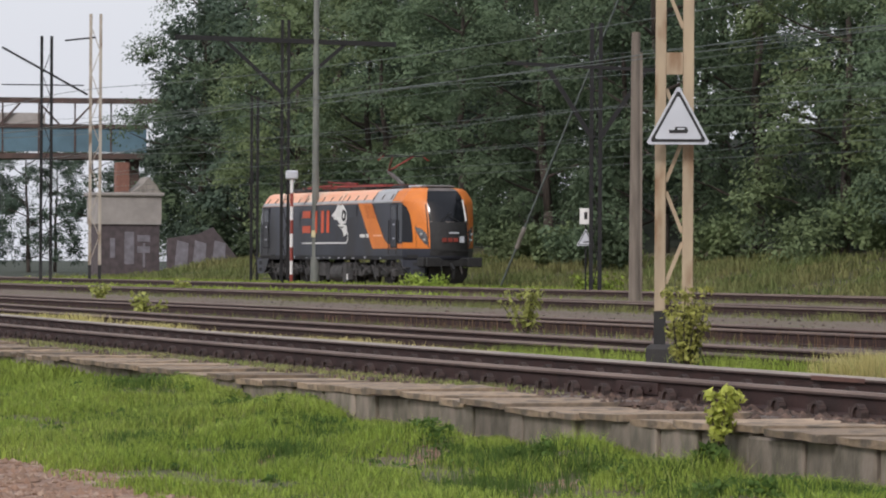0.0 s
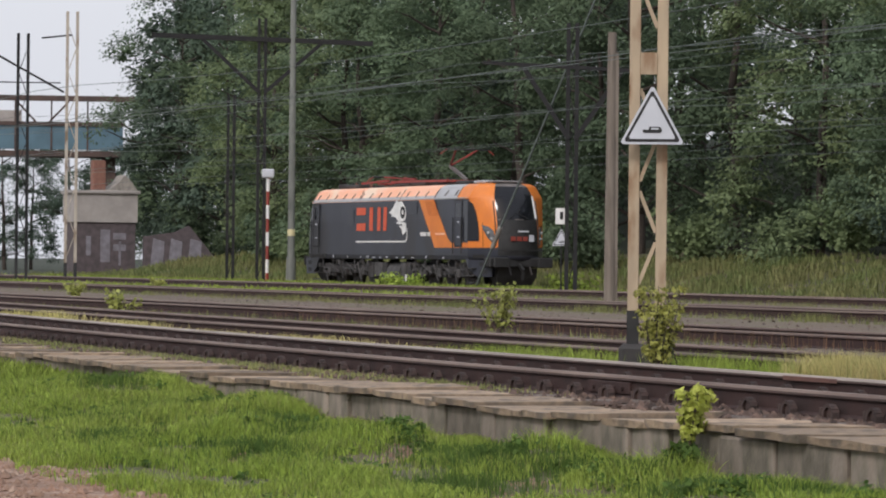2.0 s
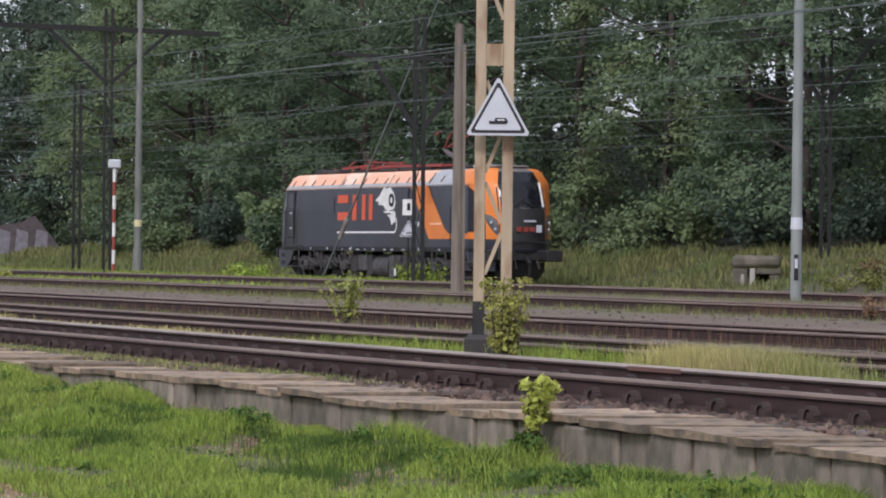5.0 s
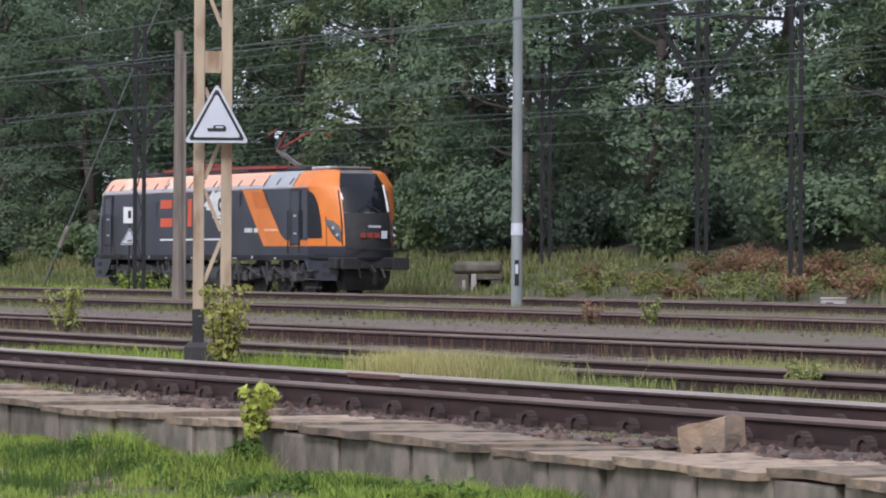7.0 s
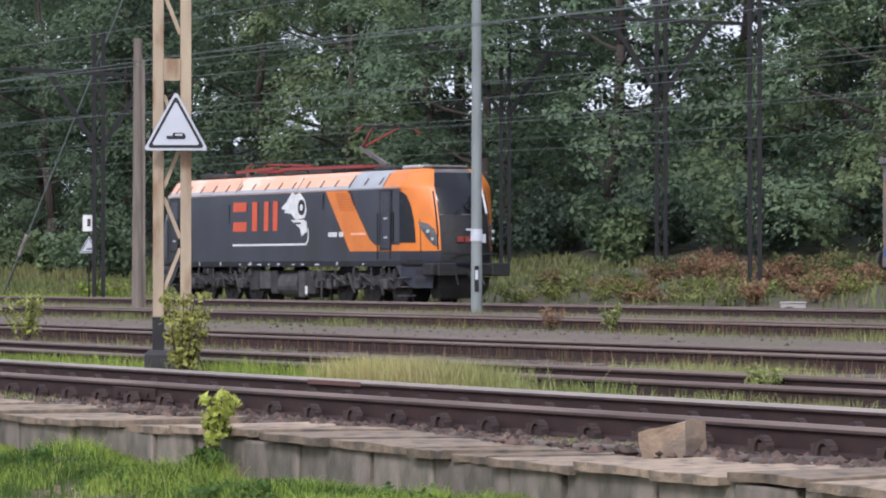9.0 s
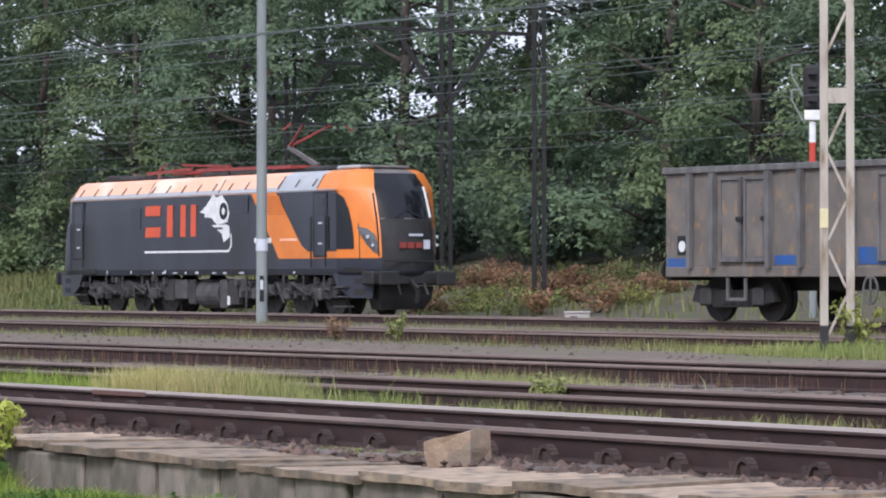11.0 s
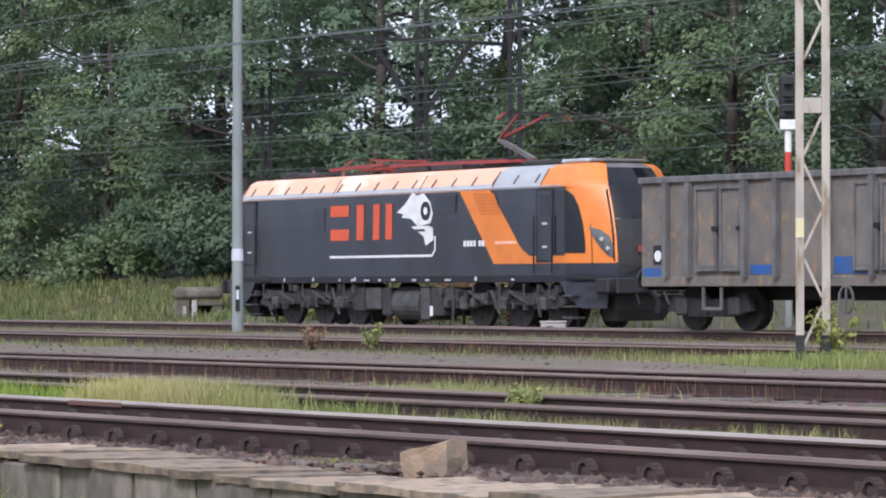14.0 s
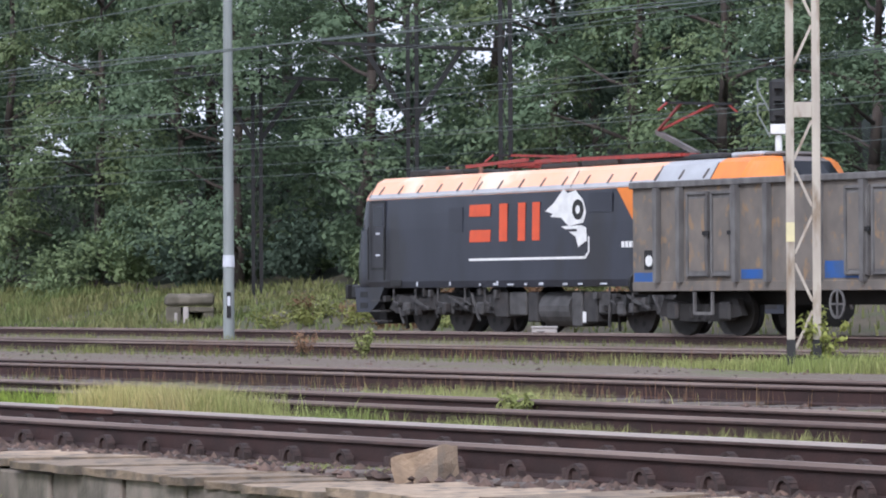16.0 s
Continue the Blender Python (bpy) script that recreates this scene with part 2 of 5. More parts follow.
M["wire"] = material("weathered_wire", (0.12, 0.145, 0.13), (0.09, 0.105, 0.10), 0.5, metal=0.3, scale=3, bump=0)
M["brick"] = material("red_brown_brick", (0.24, 0.12, 0.085), (0.18, 0.09, 0.07), 0.9, scale=5, bump=0.2)


# ---------------- mesh helpers ----------------
def mesh_of(name, bm, mats, smooth=False):
    me = bpy.data.meshes.new(name)
    bm.to_mesh(me)
    bm.free()
    for m in (mats if isinstance(mats, (list, tuple)) else [mats]):
        me.materials.append(M[m])
    if smooth:
        for p in me.polygons:
            p.use_smooth = True
    return me


def part(name, bm, mat, parent, label="", at=None, smooth=False):
    me = bm if isinstance(bm, bpy.types.Mesh) else mesh_of(name, bm, mat, smooth)
    ob = new(name, me)
    if parent is not None:
        ob.parent = parent
    if at is not None:
        ob.matrix_basis = at
    if label:
        tagged(ob, label)
    return ob


def thing(name, at, label, category, group="", kind=""):
    ob = new(name)
    ob.empty_display_size = 0.2
    ob.matrix_basis = at
    return tagged(ob, label, category, group, kind)


def box(bm, x0, x1, y0, y1, z0, z1, bevel=0.0, mat=0):
    b = bm if not bevel else bmesh.new()
    vs = [b.verts.new((x, y, z)) for x in (x0, x1) for y in (y0, y1) for z in (z0, z1)]
    fs = [b.faces.new([vs[i] for i in q]) for q in ((0, 1, 3, 2), (4, 6, 7, 5), (0, 4, 5, 1), (2, 3, 7, 6), (0, 2, 6, 4), (1, 5, 7, 3))]
    if bevel:
        bmesh.ops.bevel(b, geom=b.edges[:], offset=bevel, segments=1, affect="EDGES")
        tmp = bpy.data.meshes.new("tmp")
        b.to_mesh(tmp)
        b.free()
        n0 = len(bm.faces)
        bm.from_mesh(tmp)
        bpy.data.meshes.remove(tmp)
        bm.faces.ensure_lookup_table()
        fs = bm.faces[n0:]
    for f in fs:
        f.material_index = mat
    return bm


def boxes(*rows, bevel=0.0):
    bm = bmesh.new()
    for r in rows:
        box(bm, *r, bevel=bevel)
    return bm


def bar(bm, a, b, w, h=None, sides=4, mat=0, w2=None):
    """A straight bar from a to b."""
    a, b = Vector(a), Vector(b)
    d = b - a
    q = d.to_track_quat("Z", "Y").to_matrix()
    h = h or w
    k = (w2 / w) if w2 else 1.0
    rings = []
    for p, s in ((a, 1.0), (b, k)):
        ring = []
        for i in range(sides):
            t = 2 * math.pi * (i + 0.5) / sides
            f = 1 / math.cos(math.pi / sides) if sides == 4 else 1.0
            ring.append(bm.verts.new(p + q @ Vector((math.cos(t) * w / 2 * f * s, math.sin(t) * h / 2 * f * s, 0))))
        rings.append(ring)
    for i in range(sides):
        j = (i + 1) % sides
        bm.faces.new((rings[0][i], rings[0][j], rings[1][j], rings[1][i])).material_index = mat
    bm.faces.new(rings[0][::-1]).material_index = mat
    bm.faces.new(rings[1]).material_index = mat
    return bm


def bars(*rows, sides=4):
    bm = bmesh.new()
    for r in rows:
        bar(bm, *r, sides=sides)
    return bm


def disc_y(bm, x, y0, y1, z, r, n=20, r2=None):
    """A cylinder along y."""
    bar(bm, (x, y0, z), (x, y1, z), 2 * r, sides=n, w2=2 * (r2 or r))
    return bm


def prism(points, y0, y1):
    """A polygon in x and z, thick from y0 to y1."""
    bm = bmesh.new()
    a = [bm.verts.new((x, y0, z)) for x, z in points]
    b = [bm.verts.new((x, y1, z)) for x, z in points]
    n = len(points)
    bm.faces.new(a)
    bm.faces.new(b[::-1])
    for i in range(n):
        bm.faces.new((a[i], b[i], b[(i + 1) % n], a[(i + 1) % n]))
    bmesh.ops.recalc_face_normals(bm, faces=bm.faces)
    return bm


def soup(name, verts, faces, mat):
    me = bpy.data.meshes.new(name)
    me.from_pydata(verts.tolist() if hasattr(verts, "tolist") else verts, [], faces.tolist() if hasattr(faces, "tolist") else faces)
    for m in (mat if isinstance(mat, (list, tuple)) else [mat]):
        me.materials.append(M[m])
    return me


# ---------------- ground, tracks, kerb ----------------
def bend(x):
    """The sideways curve of the nearest track and its kerb towards the distance."""
    d = min(0.0, x + 18)
    return 0.0012 * d * d if d > -70 else 5.88 - 0.168 * (d + 70)


def loco_y(x):
    """The centre line of the track on which the locomotive runs."""
    u = min(max(-72 - x, -30), 60)
    return 51.1 + 0.06 * u - 0.0005 * u * u


def loco_z(x):
    """Rail top of the locomotive's track, which falls a little towards the distance."""
    return -0.14 - 0.11 * min(1, max(0, (-72 - x) / 32))


# low mounds of weeds on the bank: x, y, reach, height
MOUNDS = ((-23.6, 9.5, 0.5, 0.13), (-21.3, 9.6, 0.55, 0.14), (-27.3, 9.6, 0.7, 0.16), (-25.4, 9.1, 0.6, 0.08), (-19.6, 9.4, 0.5, 0.1), (-30.5, 9.8, 1.0, 0.14), (-17.9, 9.3, 0.6, 0.12), (-16.5, 9.3, 0.6, 0.12))
# worn streaks of bare soil: x, y, half length, half width, turn
BARE = ((-20.0, 8.9, 1.0, 0.16, 145), (-23.1, 8.2, 0.5, 0.14, 150), (-22.8, 9.25, 0.35, 0.1, 150), (-18.0, 7.8, 0.8, 0.14, 140), (-26.2, 8.6, 0.4, 0.12, 155))


def bare(x, y):
    """Above 0 inside a worn streak."""
    best = -1.0
    for cx, cy, a, b, turn in BARE:
        c, n = math.cos(radians(turn)), math.sin(radians(turn))
        u, v = ((x - cx) * c + (y - cy) * n) / a, ((y - cy) * c - (x - cx) * n) / b
        best = max(best, 1 - u * u - v * v)
    return best


def ground_z(x, y):
    kerb = 10.06 + bend(x)
    wob = noise.noise(Vector((x * 0.4, y * 0.4, 0)))
    fine_wob = noise.noise(Vector((x * 1.7, y * 1.7, 3)))
    if y < kerb:
        z = -0.525 - 0.035 * min(6, kerb - y) + 0.05 * wob + 0.025 * fine_wob
        z += 0.14 * max(0, min(1, (-21 - x) / 12))
        for cx, cy, reach, high in MOUNDS:
            z += high * math.exp(-((x - cx) ** 2 + (y - cy) ** 2) / reach ** 2)
        return z
    z = -0.185 + 0.02 * wob - 0.06 * max(0, min(1, (kerb + 1.0 - y) / 0.1))
    edge = loco_y(x) + 3.2
    z += (loco_z(x) - 0.02) * max(0, min(1, (y - 45.5) / 3))
    if y > edge:
        # the further rise, up to 7 m, is added to close sky gaps under crowns
        z += min(2.2, (y - edge) * 0.17) * max(0, min(1, (x + 196) / 14)) + min(7.0, max(0, y - edge - 15) * 0.3) * max(0, min(1, (x + 212) / 15)) + 0.18 * wob * min(1, (y - edge) / 3)
    return z


def axis(*spans):
    out = []
    for a, b, step in spans:
        out += list(np.arange(a, b - 1e-6, step))
    return out + [spans[-1][1]]


gx = axis((-2400, -400, 250), (-400, -180, 10), (-180, -60, 2), (-60, -30, 0.8), (-30, -9, 0.3), (-9, 60, 6), (60, 1200, 190))
gy = axis((-900, -20, 110), (-20, 2, 4), (2, 6, 0.5), (6, 9.6, 0.25))
rel = axis((0, 1.3, 0.1), (1.3, 12, 0.8), (12, 60, 1.2), (60, 120, 5), (120, 900, 130), (900, 2400, 500))
verts, faces, NY = [], [], len(gy) + len(rel)
for x in gx:
    k = 10.0 + bend(x)
    for y in gy:
        yy = y + bend(x) * max(0, min(1, (y - 2) / 7.6))
        verts.append((x, yy, ground_z(x, yy)))
    for r in rel:
        verts.append((x, k + r, ground_z(x, k + r + (0.061 if r == 0.1 else 0))))
for i in range(len(gx) - 1):
    for j in range(NY - 1):
        faces.append((i * NY + j, (i + 1) * NY + j, (i + 1) * NY + j + 1, i * NY + j + 1))
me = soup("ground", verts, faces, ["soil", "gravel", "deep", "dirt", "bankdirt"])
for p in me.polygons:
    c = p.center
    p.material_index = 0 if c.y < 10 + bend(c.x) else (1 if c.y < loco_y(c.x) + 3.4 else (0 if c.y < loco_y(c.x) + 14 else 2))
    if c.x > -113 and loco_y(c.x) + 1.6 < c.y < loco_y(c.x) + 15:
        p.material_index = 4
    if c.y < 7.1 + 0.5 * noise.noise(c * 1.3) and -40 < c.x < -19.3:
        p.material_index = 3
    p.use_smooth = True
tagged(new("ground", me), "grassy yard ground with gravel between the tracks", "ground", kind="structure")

# rail profile, foot down; y across, z up, top at 0
PROFILE = [(-0.07, -0.172), (0.07, -0.172), (0.07, -0.16), (0.012, -0.142), (0.012, -0.05), (0.036, -0.036), (0.036, -0.02),
           (0.024, 0.0), (-0.024, 0.0), (-0.036, -0.02), (-0.036, -0.036), (-0.012, -0.05), (-0.012, -0.142), (-0.07, -0.16)]
RAILMAT = [0, 0, 0, 0, 0, 2, 1, 1, 1, 2, 0, 0, 0, 0]


def rail_mesh(path, z, top="railtop"):
    n = len(PROFILE)
    vs, fs, mi = [], [], []
    for i, (x, y) in enumerate(path):
        a, b = path[max(0, i - 1)], path[min(len(path) - 1, i + 1)]
        t = Vector((b[0] - a[0], b[1] - a[1])).normalized()
        dip = 0.006 * noise.noise(Vector((x * 0.15, y, 7)))
        for p, q in PROFILE:
            vs.append((x - t.y * p, y + t.x * p, (z(x) if callable(z) else z) + q + dip))
    for i in range(len(path) - 1):
        for k in range(n):
            fs.append((i * n + k, i * n + (k + 1) % n, (i + 1) * n + (k + 1) % n, (i + 1) * n + k))
            mi.append(RAILMAT[k])
    me = soup("rail", vs, fs, ["railrust", top, "railside"])
    for p, m in zip(me.polygons, mi):
        p.material_index = m
    return me


def track(label, centre, x0, x1, z=0.0, step=4.0, sleepers=None, gauge=1.507, polished=False):
    t = thing("railway_track", pose(0, 0, 0), label, "railway track", "parallel yard tracks", "structure")
    xs = list(np.arange(x0, x1 + 0.1, step))
    for s in (-gauge / 2, gauge / 2):
        part("rail", rail_mesh([(x, centre(x) + s) for x in xs], z, "railtop" if polished and s > 0 else "raildull"), None, t)
    if sleepers:
        bm = boxes((-0.12, 0.12, -1.28, 1.28, -0.30, -0.165), bevel=0.015)
        me = mesh_of("sleeper", bm, "sleeper")
        a, b, gap = sleepers
        for i in range(int((b - a) / gap)):
            x = a + i * gap
            part("sleeper", me, None, t, at=pose(x, centre(x), z + random.uniform(-0.01, 0.005), rz=random.uniform(-1, 1)))
    return t


near = track("used track with polished rails on rusty webs", lambda x: 12.2 + bend(x), -330, 40, step=3.0, sleepers=(-60, -8, 0.58), polished=True)
track("rusty yard track half buried in weeds", lambda x: 15.75 + 0.5 * bend(x), -330, 60, sleepers=(-60, -10, 0.6))
track("rusty yard track with dull rails", lambda x: 21.5, -330, 80, sleepers=(-75, -20, 0.6))
track("yard track with brown rails in gravel", lambda x: 32.6, -330, 90)
track("siding on which the open wagon stands", lambda x: 44.35, -330, 90)
track("track on which the locomotive runs", loco_y, -360, 90, z=loco_z)

# rail clips on the near rail, both sides of the foot
bm = bmesh.new()
bar(bm, (-0.1, -0.105, -0.165), (-0.1, -0.105, -0.1), 0.035, 0.05, sides=8)
for i in range(9):
    a, b = math.pi * i / 9, math.pi * (i + 1) / 9
    bar(bm, (-0.062 * math.cos(a), -0.10, -0.165 + 0.082 * math.sin(a)), (-0.062 * math.cos(b), -0.10, -0.165 + 0.082 * math.sin(b)), 0.055, 0.022)
box(bm, -0.045, 0.045, -0.11, -0.05, -0.172, -0.105, bevel=0.01)
box(bm, -0.09, 0.09, -0.17, 0.16, -0.182, -0.165)
clip = mesh_of("rail_clip", bm, "clip")
for i in range(86):
    x = -60 + i * 0.58
    for s in (-0.7535, 0.7535):
        part("rail_clip", clip, None, near, at=pose(x, 12.2 + bend(x) + s, 0, rz=0))
# fish-plated joint on the near rail and a fresh rusty patch on the far one
bm = boxes((-0.36, 0.36, -0.04, -0.013, -0.14, -0.048), bevel=0.006)
for k in (-0.25, -0.09, 0.09, 0.25):
    bar(bm, (k, -0.06, -0.095), (k, -0.03, -0.095), 0.035, sides=6)
part("fishplate", bm, "railrust", near, at=pose(-24.15, 12.2 + bend(-24.15) - 0.7535, 0))
part("rail_patch", boxes((-0.42, 0.42, -0.041, -0.034, -0.048, -0.012), bevel=0.002), "rustpatch", near, at=pose(-23.78, 12.2 + bend(-23.78) + 0.7535, 0))

# kerb: wall blocks below, capping slabs on top
kerb = thing("stone_kerb", pose(0, 0, 0), "old stone platform kerb with worn capping slabs", "kerb", kind="structure")
rng = random.Random(5)
x = -46.0
while x < -6:
    w = rng.uniform(0.48, 0.92)
    bm = boxes((0, w - 0.036, 0, 0.5, -0.72, -0.21), bevel=0.012)
    for v in bm.verts:
        v.co += Vector([rng.uniform(-0.006, 0.006) for _ in range(3)])
    part("wall_block", bm, "wallblock", kerb, at=pose(x, 10.03 + bend(x) + rng.uniform(-0.022, 0.022), rng.uniform(-0.008, 0.004), rz=-math.degrees(0.0024 * min(0, x + 18)) * -1))
    x += w
x = -46.0
while x < -6:
    w = rng.uniform(0.4, 0.95)
    bm = bmesh.new()
    n = 5
    top, low = [], []
    edge = rng.uniform(-0.06, 0.01)
    for i in range(n + 1):
        u = w * i / n - (0.034 if i == n else 0)
        f, b = edge + rng.uniform(-0.005, 0.005), rng.uniform(0.84, 1.0)
        top.append([bm.verts.new((u, f, rng.uniform(-0.006, 0.006))), bm.verts.new((u, b, rng.uniform(-0.01, 0.01)))])
        low.append([bm.verts.new((u, f + rng.uniform(0.0, 0.012), rng.uniform(-0.05, -0.04))), bm.verts.new((u, b, -0.058))])
    for i in range(n):
        bm.faces.new((top[i][0], top[i + 1][0], top[i + 1][1], top[i][1]))
        bm.faces.new((low[i][0], low[i + 1][0], top[i + 1][0], top[i][0]))
        bm.faces.new((top[i][1], top[i + 1][1], low[i + 1][1], low[i][1]))
        bm.faces.new((low[i][1], low[i + 1][1], low[i + 1][0], low[i][0]))
    for k in (0, n):
        bm.faces.new((low[k][0], top[k][0], top[k][1], low[k][1]))
    bmesh.ops.recalc_face_normals(bm, faces=bm.faces)
    part("capping_slab", bm, "slab", kerb, at=pose(x, 10.0 + bend(x), -0.165 + rng.uniform(-0.028, 0.016), rng.uniform(-1.2, 0.8), rng.uniform(-0.9, 0.9), math.degrees(-0.0024 * min(0, x + 18)) * -1))
    x += w

# ballast stones
def stone_cloud(name, count, place, size, seed, mat="stones", label=""):
    r = np.random.RandomState(seed)
    base = np.array([(0, 0, 1), (1, 0, 0.1), (0, 1, 0.1), (-1, 0, 0), (0, -1, 0), (0, 0, -1)], float)
    tri = np.array([(0, 1, 2), (0, 2, 3), (0, 3, 4), (0, 4, 1), (5, 2, 1), (5, 3, 2), (5, 4, 3), (5, 1, 4)])
    V, Fc = [], []
    for i in range(count):
        x, y, z = place(r)
        s = size * r.uniform(0.5, 1.4) * np.array([1, r.uniform(0.6, 1), r.uniform(0.45, 0.8)])
        a = r.uniform(0, 6.28)
        q = base * s * r.uniform(0.7, 1.25, (6, 1))
        V.append(np.stack([q[:, 0] * np.cos(a) - q[:, 1] * np.sin(a) + x, q[:, 0] * np.sin(a) + q[:, 1] * np.cos(a) + y, q[:, 2] + z], 1))
        Fc.append(tri + 6 * i)
    ob = new(name, soup(name, np.concatenate(V), np.concatenate(Fc), mat))
    return tagged(ob, label, "gravel", kind="stuff")


def near_ballast(r):
    x = -7 - 40 * r.uniform() ** 1.6
    y = r.uniform(10.85, 11.36) if r.uniform() < 0.75 else r.uniform(11.65, 14.6)
    return x, y + bend(x), -0.185 + r.uniform(-0.02, 0.012)


def far_ballast(r):
    x = -12 - 70 * r.uniform()
    y = r.choice([r.uniform(16.6, 20.6), r.uniform(20.8, 22.3), r.uniform(22.5, 31.6)])
    return x, y, -0.19 + r.uniform(-0.02, 0.01)


stone_cloud("ballast", 6500, near_ballast, 0.047, 1, label="grey-brown ballast stones beside the near track")
def middle_ballast(r):
    x = -18 - 34 * r.uniform()
    y = r.choice([r.uniform(13.1, 14.8), r.uniform(14.95, 16.4), r.uniform(16.6, 20.6)])
    return x, y + 0.7 * bend(x), -0.19 + r.uniform(-0.02, 0.015)


stone_cloud("ballast", 6000, middle_ballast, 0.042, 4, label="dusty brown ballast between the near tracks")
stone_cloud("ballast", 6500, far_ballast, 0.034, 2, label="scattered grey gravel between the rusty tracks")

def rubble(r):
    x = -19.6 - 7 * r.uniform()
    y = 5.4 + 1.5 * r.uniform()
    return x, y, ground_z(x, y)


stone_cloud("rubble", 1500, rubble, 0.035, 3, "dirt", "reddish rubble and dry leaves on bare dirt")

# the sandstone block on the ballast
bm = bmesh.new()
box(bm, -0.148, 0.148, -0.1, 0.1, 0.0, 0.2)
for v in bm.verts:
    if v.co.x < 0 and v.co.z > 0.1:
        v.co.z -= 0.05
bmesh.ops.subdivide_edges(bm, edges=bm.edges[:], cuts=3, use_grid_fill=True)
for v in bm.verts:
    v.co += 0.022 * Vector(noise.noise_vector(v.co * 9 + Vector((4, 1, 2))))
stone = part("stone_block", bm, "rock", None, at=pose(-16.2, 10.95, -0.2, 0, -4, 20))
tagged(stone, "tan rough-hewn sandstone block lying beside the rail", "stone")


# ---------------- vegetation ----------------
def blades(name, count, place, height, width, mat, seed, label, lean=0.5):
    r = np.random.RandomState(seed)
    V = np.zeros((count * 5, 3))
    for i in range(count):
        x, y, z, k = place(r)
        h = height * r.uniform(0.45, 1.25) * k
        a, b = r.uniform(0, 6.28), r.uniform(0, 6.28)
        w = width * r.uniform(0.6, 1.3)
        dx, dy = np.cos(a) * w, np.sin(a) * w
        q = h * lean * r.uniform(0.2, 1)
        lx, ly = np.cos(b) * q, np.sin(b) * q
        V[5 * i] = x - dx, y - dy, z - 0.02
        V[5 * i + 1] = x + dx, y + dy, z - 0.02
        V[5 * i + 2] = x + lx * 0.4 + dx * 0.8, y + ly * 0.4 + dy * 0.8, z + h * 0.62
        V[5 * i + 3] = x + lx * 0.4 - dx * 0.8, y + ly * 0.4 - dy * 0.8, z + h * 0.62
        V[5 * i + 4] = x + lx, y + ly, z + h * 0.95
    i5 = 5 * np.arange(count)[:, None]
    Fc = np.concatenate([i5 + [0, 1, 2], i5 + [0, 2, 3], i5 + [3, 2, 4]])
    ob = new(name, soup(name, V, Fc, mat))
    return tagged(ob, label, "grass", kind="stuff")


def bank(r):
    while True:
        x = -9 - 24 * r.uniform() ** 0.8
        k = 10.0 + bend(x)
        y = k - 4.9 * r.uniform() ** 1.35
        c = noise.noise(Vector((x * 0.9, y * 1.3, 11))) + 0.5 * noise.noise(Vector((x * 2.6, y * 2.6, 5)))
        if y < 6.9 and x < -19.5 and y < 6.7 + 0.3 * c:
            continue
        if bare(x, y) > r.uniform(-0.5, 0.4):
            continue
        if c > -0.15 or r.uniform() < 0.2:
            return x, y, ground_z(x, y), 0.8 + 1.0 * max(-0.45, c)


def bank_far(r):
    x = -33 - 22 * r.uniform()
    y = 10.0 + bend(x) - 3.2 * r.uniform() ** 1.3 + 0.25
    return x, y, ground_z(x, min(y, 9.9 + bend(x))), 1.0


blades("grass", 185000, bank, 0.085, 0.0034, "grass", 1, "fresh green grass on the bank before the kerb", 0.7)
blades("grass", 22000, bank, 0.09, 0.003, "palegrass", 31, "yellowing blades among the green grass", 0.8)
blades("grass", 16000, bank, 0.09, 0.004, "weedleaf", 32, "darker blades low in the green grass", 0.9)
blades("grass", 30000, bank_far, 0.14, 0.009, "grass", 2, "fresh green grass growing over the far kerb", 0.7)


def tufts(spots):
    def place(r):
        cx, cy, rx, ry, k = spots[r.randint(len(spots))]
        x, y = cx + r.normal() * rx, cy + r.normal() * ry
        return x, y, -0.2, k
    return place


blades("grass", 4200, tufts([(-27.8, 14.35, 0.45, 0.14, 1.0), (-30.2, 14.4, 0.5, 0.15, 0.8), (-31.4, 14.5, 0.6, 0.16, 0.9), (-32.6, 14.5, 0.6, 0.16, 0.8), (-26.9, 14.35, 0.4, 0.12, 0.9), (-28.6, 14.4, 0.4, 0.2, 0.9), (-33.8, 14.7, 0.7, 0.16, 0.7)]), 0.25, 0.0028, "grass", 3, "fresh grass round the foot of the ochre mast")
blades("grass", 7500, tufts([(-24.6, 14.25, 0.5, 0.13, 1.0), (-25.5, 14.3, 0.35, 0.13, 0.8), (-23.8, 14.25, 0.4, 0.12, 0.9), (-25.2, 17.4, 0.9, 0.2, 0.6), (-26.6, 18.6, 1.0, 0.2, 0.6)]), 0.33, 0.003, "palegrass", 4, "dry straw-coloured grass between the tracks")
blades("grass", 6500, tufts([(-24.8, 14.2, 0.5, 0.12, 0.8), (-25.4, 14.2, 0.4, 0.12, 0.8)]), 0.38, 0.0028, "drygrass", 14, "green grass among the dry stalks")
blades("grass", 4200, tufts([(x, 14.05 + 0.7 * bend(x), 0.35, 0.1, k) for x, k in ((-22.6, 0.7), (-21.9, 0.9), (-21.0, 0.6), (-20.2, 0.8), (-19.0, 0.7), (-17.8, 0.6), (-16.9, 0.75), (-16.0, 0.5))]), 0.24, 0.0034, "palegrass", 5, "short weeds behind the near rail")
blades("grass", 12000, tufts([(x, 14.1 + 0.8 * bend(x), 0.9, 0.2, k) for x, k in ((-78, 1), (-74, 1.1), (-70, 0.8), (-65, 1.1), (-61, 0.9), (-56, 0.7), (-52, 1), (-47, 0.8), (-43, 0.6), (-38.5, 0.7), (-35, 0.6))]), 0.22, 0.007, "drygrass", 6, "dry grass between the near tracks")
